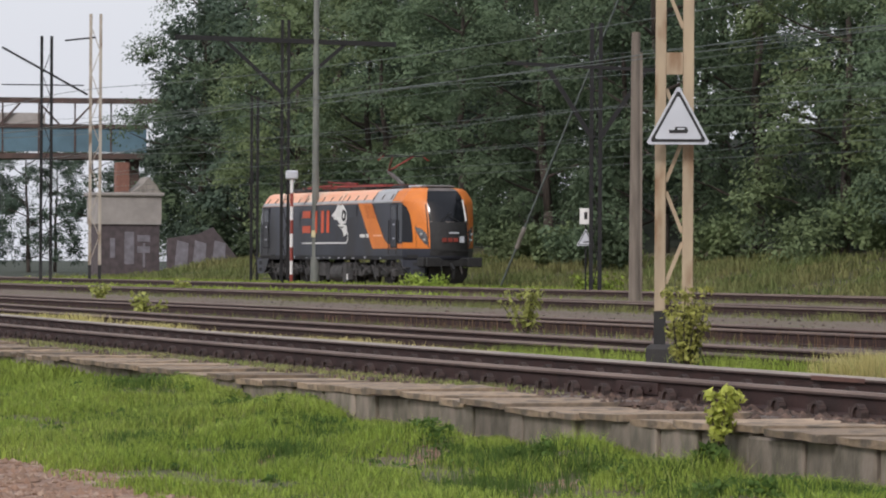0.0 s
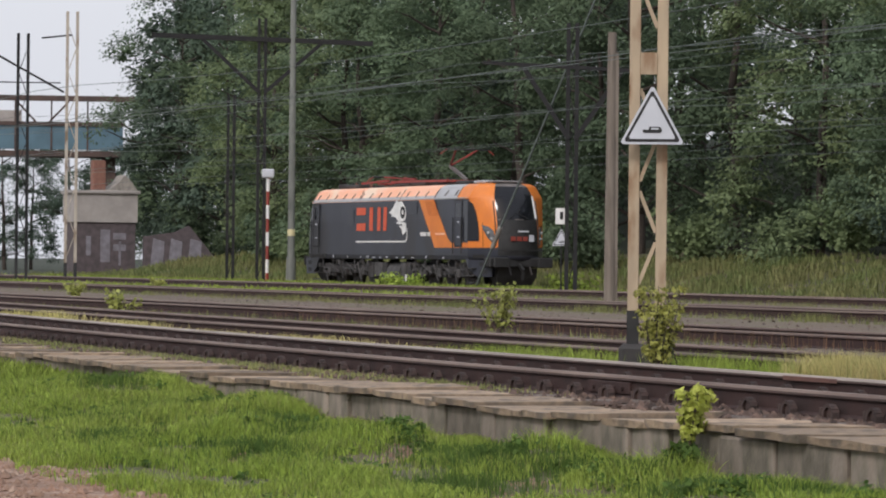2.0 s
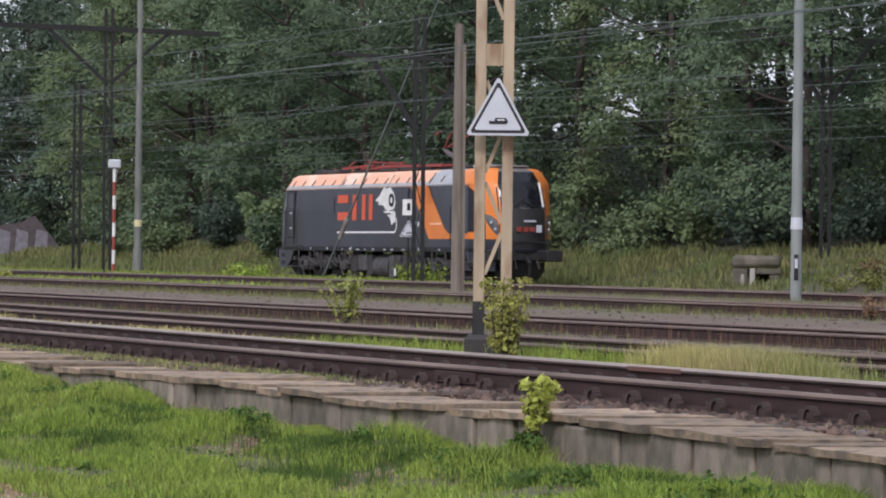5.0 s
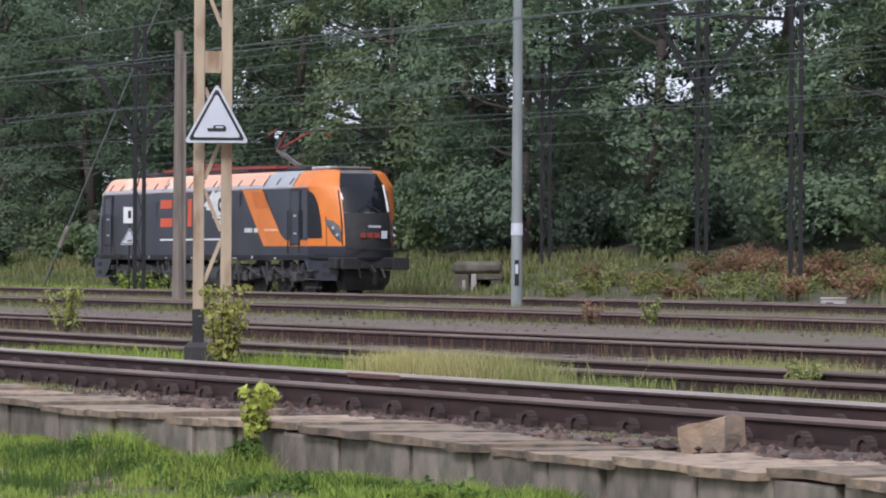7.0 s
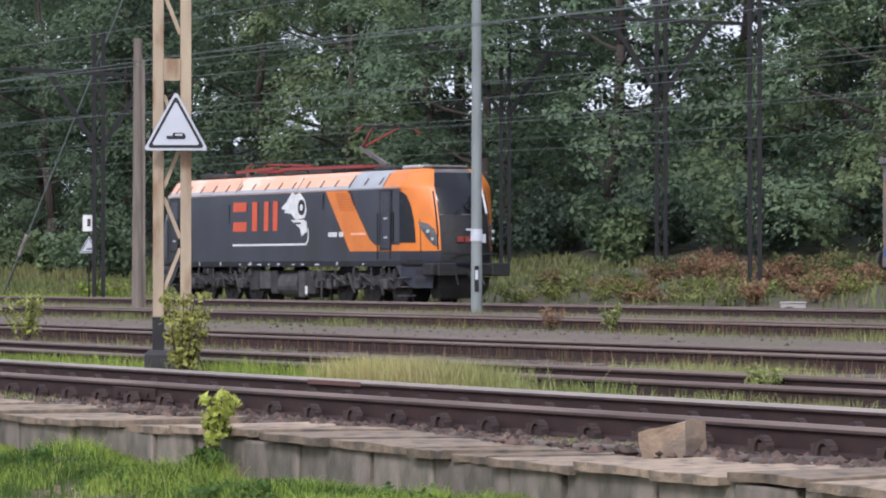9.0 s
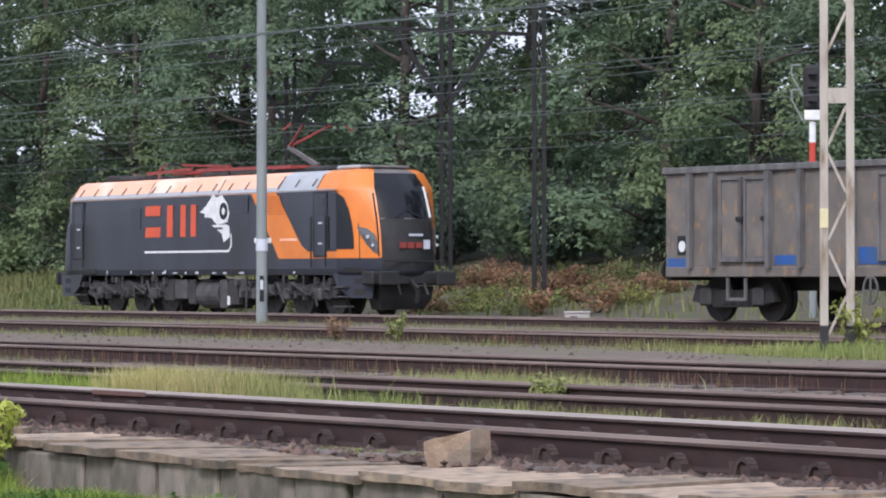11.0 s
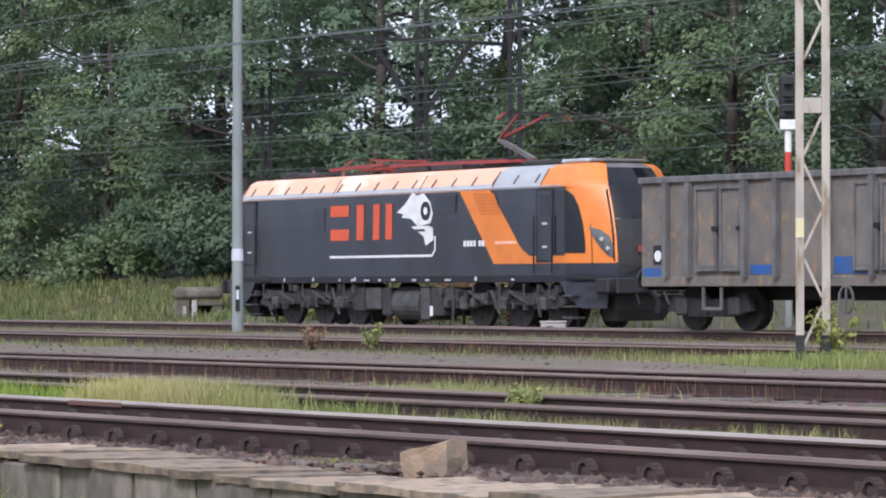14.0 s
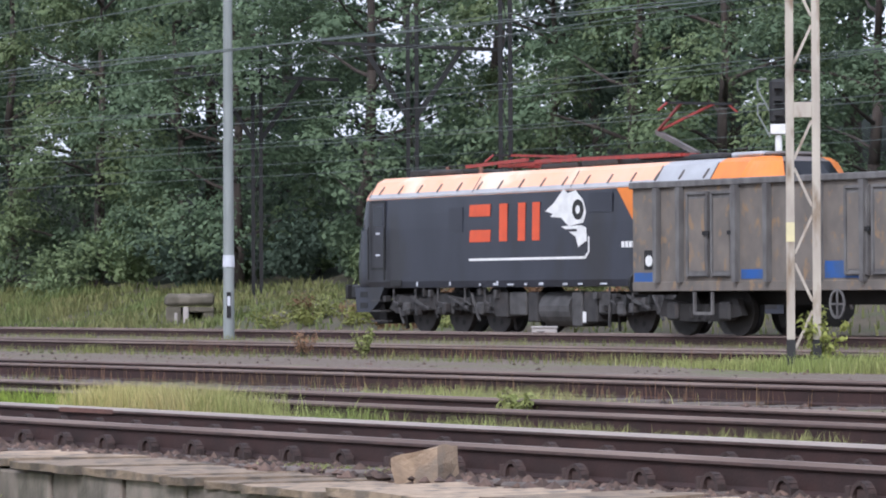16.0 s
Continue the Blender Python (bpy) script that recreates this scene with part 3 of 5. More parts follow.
blades("grass", 7000, tufts([(-34.6, 30.0, 1.1, 0.4, 0.9), (-33.4, 30.2, 1.2, 0.5, 1.1), (-36.8, 30.3, 1.0, 0.3, 0.6)]), 0.24, 0.006, "palegrass", 7, "tall grass round the foot of the cream mast")
blades("grass", 16000, tufts([(x, y, 2.2, 0.35, k) for x in range(-100, -34, 6) for y, k in ((19.6, 0.8), (23.2, 0.9), (30.6, 0.9), (34.2, 0.7), (41.5, 0.9))]), 0.17, 0.006, "palegrass", 8, "sparse dry weeds in the gravel")
blades("grass", 7000, tufts([(x, 11.15 + bend(x), 0.3, 0.06, 0.45) for x in (-17.1, -17.5)] + [(x, 11.05 + bend(x), 0.7, 0.12, 0.7) for x in (-26.2, -27.2, -29, -31, -32.5, -34, -36, -38, -40, -42)]), 0.1, 0.005, "palegrass", 9, "small weeds beside the near rail")
blades("grass", 14000, tufts([(x, 47.6, 3, 0.7, 0.8) for x in range(-160, -98, 7)] + [(x, 37.0, 4, 1.6, 0.55) for x in range(-160, -90, 7)]), 0.3, 0.03, "grass", 10, "green weeds along the far siding")


def slope_place(r):
    x = -96 - 104 * r.uniform() if r.uniform() < 0.93 else -35 - 61 * r.uniform()
    y = loco_y(x) + 3.0 + 9 * r.uniform()
    return x, y, ground_z(x, y), 1.0 + noise.noise(Vector((x * 0.3, y * 0.3, 2)))


blades("grass", 34000, slope_place, 0.34, 0.03, "roughgrass", 11, "rough grass on the bank below the wood", 0.6)


def leaf_cloud(r, centre, radius, count, size, flat=0.75):
    """Positions and quads of leaves in one clump."""
    d = r.normal(size=(count, 3))
    d /= np.linalg.norm(d, axis=1)[:, None]
    p = centre + d * radius * r.uniform(0.55, 1.0, (count, 1)) * np.array([1, 1, flat])
    up = d * 0.55 + np.array([0, 0, 0.55]) + 0.5 * r.normal(size=(count, 3))
    a = np.cross(up, r.normal(size=(count, 3)))
    a /= np.linalg.norm(a, axis=1)[:, None] + 1e-9
    b = np.cross(up, a)
    b /= np.linalg.norm(b, axis=1)[:, None] + 1e-9
    s = size * r.uniform(0.6, 1.3, (count, 1))
    q = np.stack([p - a * s, p - b * s * 0.55, p + a * s, p + b * s * 0.55], 1)
    return q.reshape(-1, 3)


def crown_mesh(name, seed, clumps, leaves, size, mat):
    r = np.random.RandomState(seed)
    V = np.concatenate([leaf_cloud(r, np.array(c[:3]), c[3], leaves, size) for c in clumps])
    n = len(V) // 4
    Fc = (4 * np.arange(n)[:, None] + [0, 1, 2, 3])
    return soup(name, V, Fc, mat)


def limb(bm, a, b, w0, w1, rr, steps=4):
    p = Vector(a)
    for i in range(steps):
        q = Vector(a).lerp(Vector(b), (i + 1) / steps) + Vector([rr.uniform(-0.2, 0.2) for _ in range(3)]) * (0.6 if i < steps - 1 else 0)
        u, v = w0 + (w1 - w0) * i / steps, w0 + (w1 - w0) * (i + 1) / steps
        bar(bm, p, q, u, sides=7, w2=v)
        p = q


def bough_leaves(r, centre, out, radius, twigs, leaves, size):
    """Leaves of one drooping bough: small sprays over its upper shell, facing outwards and up."""
    d = r.normal(size=(twigs, 3)) + np.array([out[0] * 0.7, out[1] * 0.7, 0.55])
    d /= np.linalg.norm(d, axis=1)[:, None]
    q = d * radius * r.uniform(0.55, 1.05, (twigs, 1)) * np.array([1, 1, 0.62])
    q[:, 2] -= 0.16 * (q[:, 0] * out[0] + q[:, 1] * out[1])
    spray = radius * 0.24 * r.uniform(0.6, 1.4, (twigs, 1))
    off = r.normal(size=(twigs, leaves, 3)) * np.array([1, 1, 0.55]) * spray[:, None, :]
    p = (centre + q[:, None, :] + off).reshape(-1, 3)
    up = np.repeat(d, leaves, 0) * 0.75 + np.array([0, 0, 0.6]) + 0.27 * r.normal(size=(twigs * leaves, 3))
    a = np.cross(up, r.normal(size=p.shape))
    a /= np.linalg.norm(a, axis=1)[:, None] + 1e-9
    b = np.cross(up, a)
    b /= np.linalg.norm(b, axis=1)[:, None] + 1e-9
    s = size * r.uniform(0.55, 1.3, (len(p), 1))
    return np.stack([p - a * s, p - b * s * 0.55, p + a * s, p + b * s * 0.55], 1).reshape(-1, 3)


def tree(seed, height, spread, low, mat, boughs=112, twigs=14, leaves=15, size=0.096, label=""):
    rr, r = random.Random(seed), np.random.RandomState(seed)
    t = thing("tree", pose(0, 0, 0), label, "tree", "trees of the wood")
    bm = bmesh.new()
    lean = Vector((rr.uniform(-0.6, 0.6), rr.uniform(-0.6, 0.6), height * 0.8))
    limb(bm, (0, 0, -0.6), lean, 0.5, 0.12, rr, 6)
    lobes = [(2.4 * i + rr.uniform(-0.5, 0.5), (i + rr.uniform(0.1, 0.9)) / 18, rr.uniform(0.62, 1.0)) for i in range(18)]
    V = []
    for i in range(boughs):
        b, h, g = lobes[i % 18]
        u = min(1, max(0, h + rr.gauss(0, 0.035)))
        z = low + (height - low) * u
        prof = math.sin(math.pi * min(1, 0.2 + 0.8 * u)) ** 0.6
        d = spread * prof * g * rr.uniform(0.75, 1.1)
        a = b + rr.gauss(0, 0.24)
        out = (math.cos(a), math.sin(a))
        V.append(bough_leaves(r, np.array((out[0] * d, out[1] * d, z + rr.uniform(-0.4, 0.4))), out, rr.uniform(0.75, 1.35), twigs, leaves, size))
        if i % 7 == 0:
            lb = bmesh.new()
            limb(lb, (lean.x * z / height, lean.y * z / height, max(0.3, z - 1.1)), (out[0] * d * 0.92, out[1] * d * 0.92, z), 0.15, 0.04, rr, 3)
            part("limb", lb, "bark", t)
    part("trunk", bm, "bark", t, smooth=True)
    V = np.concatenate(V)
    part("crown", soup("crown", V, 4 * np.arange(len(V) // 4)[:, None] + [0, 1, 2, 3], mat), None, t)
    return t


def bush(name, at, radius, height, mat, seed, label, leaves=500, size=0.07, stems=7):
    rr = random.Random(seed)
    t = thing(name, at, label, "bush")
    clumps = []
    for i in range(stems):
        a = rr.uniform(0, 6.28)
        tip = (math.cos(a) * radius * rr.uniform(0.3, 1), math.sin(a) * radius * rr.uniform(0.3, 1), height * rr.uniform(0.6, 1.0))
        part("stem", bar(bmesh.new(), (0, 0, -0.05), tip, 0.018, sides=5, w2=0.006), "bark", t)
        for u in (0.35, 0.55, 0.75, 0.95):
            clumps.append((tip[0] * u, tip[1] * u, tip[2] * u, radius * rr.uniform(0.2, 0.42)))
    part("leaves", crown_mesh("leaves", seed, clumps, leaves // len(clumps) + 1, size, mat), None, t)
    return t


kinds = [tree(1, 15, 4.2, 1.0, "leaf", label="broad-leaved tree with dense dark green foliage"),
         tree(2, 17, 4.6, 2.2, "leaf", label="tall broad-leaved tree with dark green foliage"),
         tree(3, 14, 3.8, 0.4, "leaf2", label="lime-green broad-leaved tree at the edge of the wood"),
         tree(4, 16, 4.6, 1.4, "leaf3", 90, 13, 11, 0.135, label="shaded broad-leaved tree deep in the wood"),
         tree(5, 13, 4.0, 0.6, "leaf2", label="fresh green broad-leaved tree with low branches")]
rng = random.Random(11)
used = set()


def plant(kind, x, y, s=1.0):
    m = Matrix.Translation((x, y, ground_z(x, y) - 0.1)) @ Matrix.Rotation(rng.uniform(0, 6.28), 4, "Z")
    if kind not in used:
        used.add(kind)
        kinds[kind].matrix_basis = m
        kinds[kind].scale = (s, s, s)
        return
    t = copy_thing(kinds[kind], m)
    t.scale = (s, s, s * rng.uniform(0.92, 1.1))


for i in range(18):
    x = -183 + i * 6.9 + rng.uniform(-2.2, 2.2)
    plant(rng.choice((0, 0, 1, 4)) if x < -128 else rng.choice((0, 2, 4, 2, 1)), x, loco_y(x) + 13.5 + rng.uniform(-1.8, 2.6) + (1.0 if x > -125 else 0), rng.uniform(0.85, 1.15))
# rows behind, mostly in the darkened leaf, so gaps between crowns look deep
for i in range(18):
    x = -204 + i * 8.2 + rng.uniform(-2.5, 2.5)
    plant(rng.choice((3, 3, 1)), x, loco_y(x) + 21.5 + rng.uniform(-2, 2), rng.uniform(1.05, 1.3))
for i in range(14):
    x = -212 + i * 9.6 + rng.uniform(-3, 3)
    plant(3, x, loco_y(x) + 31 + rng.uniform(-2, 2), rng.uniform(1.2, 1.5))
# low undergrowth at the wood's edge
for i in range(22):
    x = -175 + i * 4.9 + rng.uniform(-2, 2)
    y = loco_y(x) + (rng.uniform(8.5, 11) if x < -125 else rng.uniform(11, 13))
    bush("bush", pose(x, y, ground_z(x, y)), rng.uniform(1.2, 2.2), rng.uniform(1.4, 2.8), rng.choice(("leaf", "leaf3", "leaf2")), 100 + i, "dark green undergrowth at the edge of the wood", 2400, 0.12, 9)
for i in range(16):
    x = -112 + i * 2.9 + rng.uniform(-1, 1)
    y = loco_y(x) + rng.uniform(12.5, 16)
    bush("bush", pose(x, y, ground_z(x, y)), rng.uniform(1.5, 2.4), rng.uniform(1.8, 3.2), rng.choice(("leaf", "leaf2", "leaf3")), 140 + i, "green undergrowth under the trees of the wood", 2200, 0.11, 10)
# distant trees beyond the bridge
for x, y, s in ((-330, 70, 1.0), (-335, 88, 1.1), (-325, 104, 1.0), (-345, 55, 0.9), (-318, 118, 1.1), (-350, 40, 0.9), (-330, 93, 0.9), (-335, 97, 0.8), (-328, 99, 0.9), (-322, 101, 0.8), (-340, 91, 0.8)):
    plant(3, x, y, s)
plant(0, -222, 73.9, 1.25)
plant(0, -216, 75.6, 1.1)
for i in range(15):
    plant(rng.choice((0, 3, 3, 3)), -214 - (i % 5) * 9 + rng.uniform(-3, 3), 73 + (i % 5) * 3.0 + (i // 5) * 9 + rng.uniform(-2, 2), rng.uniform(1.0, 1.25))

def wall_tuft(r):
    spots = ((-26.6, 0.35, 1.0), (-25.4, 0.22, 0.7), (-24.3, 0.3, 1.05), (-22.9, 0.2, 0.75), (-21.6, 0.3, 1.1), (-20.7, 0.18, 0.8), (-19.6, 0.3, 1.25), (-18.9, 0.16, 0.9), (-17.6, 0.14, 0.75), (-16.9, 0.1, 0.95), (-15.8, 0.14, 0.7), (-14.9, 0.12, 0.8), (-28.2, 0.4, 1.0), (-30, 0.4, 0.9))
    cx, s, k = spots[r.randint(len(spots))]
    x = cx + r.normal() * s
    y = 9.9 + bend(x) - abs(r.normal()) * 0.16
    return x, y, ground_z(x, y), k * (1.1 - 0.35 * min(2, abs(x - cx) / s))


blades("grass", 15000, wall_tuft, 0.135, 0.0026, "grass", 41, "tall grass clumps against the kerb wall", 0.85)
blades("grass", 1200, wall_tuft, 0.19, 0.0016, "palegrass", 42, "pale seeding stalks against the kerb wall", 0.5)
blades("grass", 2600, tufts([(x, y, s, 0.15, 0.9) for x, y, s in ((-74, 31.1, 1.2), (-66.5, 31.3, 0.6), (-63, 33.9, 0.8), (-57, 31.2, 0.5), (-52, 23.1, 0.9), (-46, 23.3, 0.5), (-41, 31.4, 0.7), (-50, 33.8, 0.4), (-36, 23.2, 0.6), (-84, 31.2, 1.5))]), 0.2, 0.004, "palegrass", 43, "weeds and dry stalks along the yard rails")
# broad-leaved weeds on the mounds, and small ones strewn over the bank
r = np.random.RandomState(77)
V = []
for cx, cy, reach, high in MOUNDS:
    for i in range(13):
        x, y = cx + r.normal() * reach * 0.55, min(cy + r.normal() * reach * 0.3, 9.93 + bend(cx))
        V.append(leaf_cloud(r, np.array((x, y, ground_z(x, y) + 0.04)), r.uniform(0.05, 0.12), 26, 0.024, 0.8))
for i in range(240):
    x = -15 - 16 * r.uniform()
    y = 9.9 + bend(x) - 2.6 * r.uniform()
    if bare(x, y) < 0:
        V.append(leaf_cloud(r, np.array((x, y, ground_z(x, y) + 0.02)), r.uniform(0.03, 0.09), 16, 0.022, 0.6))
V = np.concatenate(V)
tagged(new("weeds", soup("weeds", V, 4 * np.arange(len(V) // 4)[:, None] + [0, 1, 2, 3], "weedleaf")), "broad-leaved green weeds in clumps on the grassy bank", "weeds", kind="stuff")


def litter(r):
    cx, cy, a, b, turn = BARE[r.randint(len(BARE))]
    u, v = r.normal() * a * 0.6, r.normal() * b * 0.7
    c, n = math.cos(radians(turn)), math.sin(radians(turn))
    x, y = cx + u * c - v * n, cy + u * n + v * c
    return x, y, ground_z(x, y)


stone_cloud("soil_crumbs", 900, litter, 0.018, 78, "dirt", "brown soil crumbs and dead leaves on worn streaks")

blades("grass", 2600, tufts([(x, y, 1.3, 0.1, k) for x in range(-54, -24, 4) for y, k in ((20.45, 0.8), (17.2, 0.6), (31.6, 1.0))]), 0.3, 0.003, "redleaf", 44, "thin brown seeding stalks along the yard rails", 0.25)

# shrubs near the tracks
bush("shrub", pose(-28.5, 13.98, -0.2), 0.27, 0.85, "olivesapling", 301, "olive and yellow-green sapling at the foot of the ochre mast", 1300, 0.028, 18)
bush("shrub", pose(-45.4, 19.9, -0.2), 0.42, 0.72, "shrubleaf", 302, "yellow-green shrub between the rusty tracks", 420, 0.04, 9)
bush("shrub", pose(-19.72, 9.88, -0.33), 0.15, 0.41, "limeleaf", 303, "young yellow-green sapling growing by the kerb", 620, 0.03, 9)
bush("shrub", pose(-19.7, 9.75, -0.55), 0.22, 0.26, "weedleaf", 304, "dark green nettles at the foot of the kerb", 700, 0.05, 14)
bush("shrub", pose(-22.95, 16.4, -0.2), 0.2, 0.27, "palegrass", 305, "small green weed between the rails", 420, 0.026, 10)
bush("shrub", pose(-35.58, 30.35, -0.2), 0.34, 0.95, "shrubleaf", 306, "young shrub beside the cream mast", 420, 0.05, 8)
bush("shrub", pose(-48.3, 31.4, -0.2), 0.22, 0.5, "palegrass", 307, "green weed in the gravel beside the rail", 300, 0.035, 9)
bush("shrub", pose(-50.0, 31.35, -0.2), 0.3, 0.45, "redleaf", 308, "brown dried weeds in the gravel beside the rail", 260, 0.03, 14)
bush("shrub", pose(-103.4, 47.7, -0.25), 0.95, 0.75, "grass", 309, "low green shrub beside the far siding", 700, 0.08, 10)
bush("shrub", pose(-116, 47.0, -0.2), 1.0, 0.5, "grass", 310, "low green shrub beside the far siding", 700, 0.08, 10)
for x, y in ((-60, 19), (-86, 26), (-110, 36)):
    bush("shrub", pose(x, y, -0.2), 0.35, 0.45, "shrubleaf", 320 + int(-x), "small yellow-green weed between the tracks", 160, 0.06, 6)
def bank_tuft(r):
    spots = ((-26.2, 9.5, 0.4), (-24.6, 9.3, 0.35), (-22.3, 9.45, 0.4), (-21.2, 9.2, 0.3), (-20.6, 9.55, 0.25), (-28.5, 9.4, 0.5), (-18.4, 9.3, 0.3), (-17.2, 9.5, 0.25), (-23.5, 8.4, 0.35), (-25.5, 8.0, 0.35), (-27.5, 8.6, 0.4), (-19.6, 9.5, 0.2), (-20.2, 8.6, 0.4), (-30.5, 9.6, 0.5))
    cx, cy, s = spots[r.randint(len(spots))]
    x, y = cx + r.normal() * s, min(cy + r.normal() * s * 0.5, 9.95)
    return x, y, ground_z(x, y), 1.0


blades("grass", 11000, bank_tuft, 0.11, 0.0032, "weedleaf", 16, "darker tufts of grass below the kerb", 0.6)
for i in range(64):
    x = -93.5 + i * 0.27 + rng.uniform(-0.5, 0.5)
    up = rng.uniform(0, 1)
    y = loco_y(x) + 4.0 + 5.6 * up
    mat = rng.choice(("redleaf", "redleaf", "roughgrass")) if up > 0.45 else rng.choice(("yellowleaf", "palegrass", "yellowleaf", "redleaf"))
    if up < 0.4 and rng.uniform(0, 1) < 0.6:
        continue
    bush("bramble", pose(x, y, ground_z(x, y)), rng.uniform(0.6, 1.1), rng.uniform(0.3, 0.75), mat, 500 + i, "reddish brambles on the bank" if mat == "redleaf" else "yellowing brambles and dry stalks on the bank", 420, 0.06, 7)

# ---------------- masts, poles, signs, wires ----------------
def lattice_mast(at, width, height, mat, label, leg=0.085, plates=(), base=0.0, start=0.0, pitch=0.85):
    m = thing("lattice_mast", at, label, "mast", "masts along the tracks")
    for s in (-1, 1):
        x = s * (width / 2 - leg / 2)
        part("leg", boxes((x - leg / 2, x + leg / 2, -0.045, 0.045, base, height), bevel=0.006), mat, m)
        if base:
            part("leg_foot", boxes((x - leg / 2 - 0.004, x + leg / 2 + 0.004, -0.05, 0.05, -0.3, base)), "black", m, "black-tarred foot of the leg")
    z, s = start, 1
    while z < height - pitch * 0.5:
        a, b = width / 2 - leg, width / 2 - leg
        if not any(z - 0.05 < p < z + pitch * 0.55 for p in plates):
            part("diagonal", bars(((-a * s, 0, z), (b * s, 0, z + pitch * 0.5), 0.03, 0.035)), mat, m)
        z += pitch * 0.62
        s = -s
    for p in plates:
        part("batten_plate", boxes((-width / 2 + leg, width / 2 - leg, -0.05, -0.03, p - 0.1, p + 0.1)), mat, m)
    return m


def facing(x, y, z=0.0, turn=0.0):
    """A pose at (x, y) whose -y side faces the place where the camera stands."""
    return pose(x, y, z, 0, 0, math.degrees(math.atan2(y, x)) - 90 + turn)


mast1 = lattice_mast(facing(-29.18, 14.22, -0.2), 0.35, 8.0, "mast", "ochre lattice catenary mast with a flaking black foot", 0.1, plates=(2.85, 5.4), base=0.6, start=0.85, pitch=0.75)
part("foot_block", boxes((-0.25, 0.25, -0.2, 0.2, -0.2, 0.3), bevel=0.04), "underframe", mast1, "dark stained foundation block")


def triangle_sign(at, size, label, symbol=True):
    s = thing("triangle_sign", at, label, "sign")
    h = size * 0.92

    def tri(k):
        c = h * 0.34
        pts = [(-size / 2 * k, c - c * k), (size / 2 * k, c - c * k), (0, c + (h - c) * k)]
        out = []
        for i in range(3):
            p, a, b = pts[i], pts[i - 1], pts[(i + 1) % 3]
            for q in (a, b):
                out.append((p[0] + (q[0] - p[0]) * 0.045, p[1] + (q[1] - p[1]) * 0.045))
        return out
    part("plate", prism(tri(1.0), -0.008, 0.004), "signgrey", s)
    part("border", prism(tri(0.88), -0.012, -0.0085), "black", s, "black border")
    part("field", prism(tri(0.74), -0.016, -0.0125), "signgrey", s)
    if symbol:
        k = size
        part("symbol", prism([(-0.143 * k, 0.194 * k), (-0.132 * k, 0.172 * k), (0.132 * k, 0.172 * k), (0.154 * k, 0.210 * k), (0.138 * k, 0.254 * k), (0.110 * k, 0.271 * k), (-0.044 * k, 0.271 * k), (-0.055 * k, 0.221 * k), (-0.143 * k, 0.227 * k)], -0.019, -0.0165), "black", s, "black engine pictogram")
        part("symbol", prism([(-0.017 * k, 0.227 * k), (0.099 * k, 0.227 * k), (0.099 * k, 0.252 * k), (-0.011 * k, 0.252 * k)], -0.021, -0.0195), "signgrey", s)
    return s


SIGN = triangle_sign(facing(-28.98, 14.16, 1.91), 0.588, "pale triangular warning sign with an engine pictogram on the mast")
part("bracket", bars(((-0.1, 0.01, 0.25), (-0.1, 0.2, 0.25), 0.03), ((-0.16, 0.19, 0.25), (0.16, 0.19, 0.25), 0.04), ((0.1, 0.01, 0.25), (0.1, 0.2, 0.25), 0.03)), "dark", SIGN)

mast2 = lattice_mast(facing(-35.67, 30.05, -0.2), 0.45, 9.0, "mastgrey", "cream-painted lattice catenary mast with black feet in tall grass", 0.11, plates=(3.42,), base=0.42, start=0.3, pitch=1.0)
part("leg_plate", boxes((-0.225, -0.115, -0.05, -0.046, 1.7, 1.95)), "yellow", mast2, "pale yellow plate on the leg")
for x, y, mat in ((-146, 44.0, "mastgrey"), (-147.6, 42.3, "dark")):
    lm = lattice_mast(facing(x, y, -0.3), 0.55, 11.6 if mat == "mastgrey" else 10.7, mat, "slender lattice catenary mast beside the far tracks", 0.13, base=0.9, start=1.2, pitch=1.6)
    if mat == "dark":
        part("cantilever", bars(((-1.9, 0, 10.2), (1.75, 0, 8.2), 0.09)), "dark", lm)
        part("stay", bars(((-1.9, 0, 8.6), (1.6, 0, 8.6), 0.05)), "dark", lm)
    else:
        part("cantilever", bars(((-1.3, 0, 10.45), (0, 0, 10.6), 0.07)), "dark", lm)
# dark catenary masts with cross arms
for x, y, h, arm in ((-139.5, 50.25, 11.2, 10.3), (-150, 52.6, 8.5, 0), (-100.2, 46.3, 8.6, 7.2), (-103.5, 63.0, 9.5, 8.6), (-91.0, 61.0, 9.8, 8.8), (-80.4, 57.0, 9.6, 0)):
    m = lattice_mast(facing(x, y, -0.35), 0.4, h, "dark", "dark steel catenary mast against the wood", 0.13, start=0.5, pitch=1.2)
    if arm:
        w = 4.6 if h > 11 else 2.8
        part("cross_arm", bars(((-w, 0, arm + 0.15), (w, 0, arm - 0.1), 0.2 if h > 11 else 0.11)), "dark", m)
        part("strut", bars(((-w * 0.55, 0, arm + 0.05), (-0.1, 0, arm - 2.2), 0.15), ((w * 0.55, 0, arm - 0.05), (0.1, 0, arm - 2.2), 0.15)), "dark", m)


def pole(at, height, r0, r1, mat, label, band=None, name="pole", category="pole"):
    p = thing(name, at, label, category)
    part("shaft", bar(bmesh.new(), (0, 0, -0.3), (0, 0, height), 2 * r0, sides=14, w2=2 * r1), mat, p, smooth=False)
    if band:
        z, mt = band
        part("band", bar(bmesh.new(), (0, 0, z - 0.14), (0, 0, z + 0.14), 2 * r0 + 0.02, sides=14, w2=2 * r0), mt, p, "pale painted band")
    return p


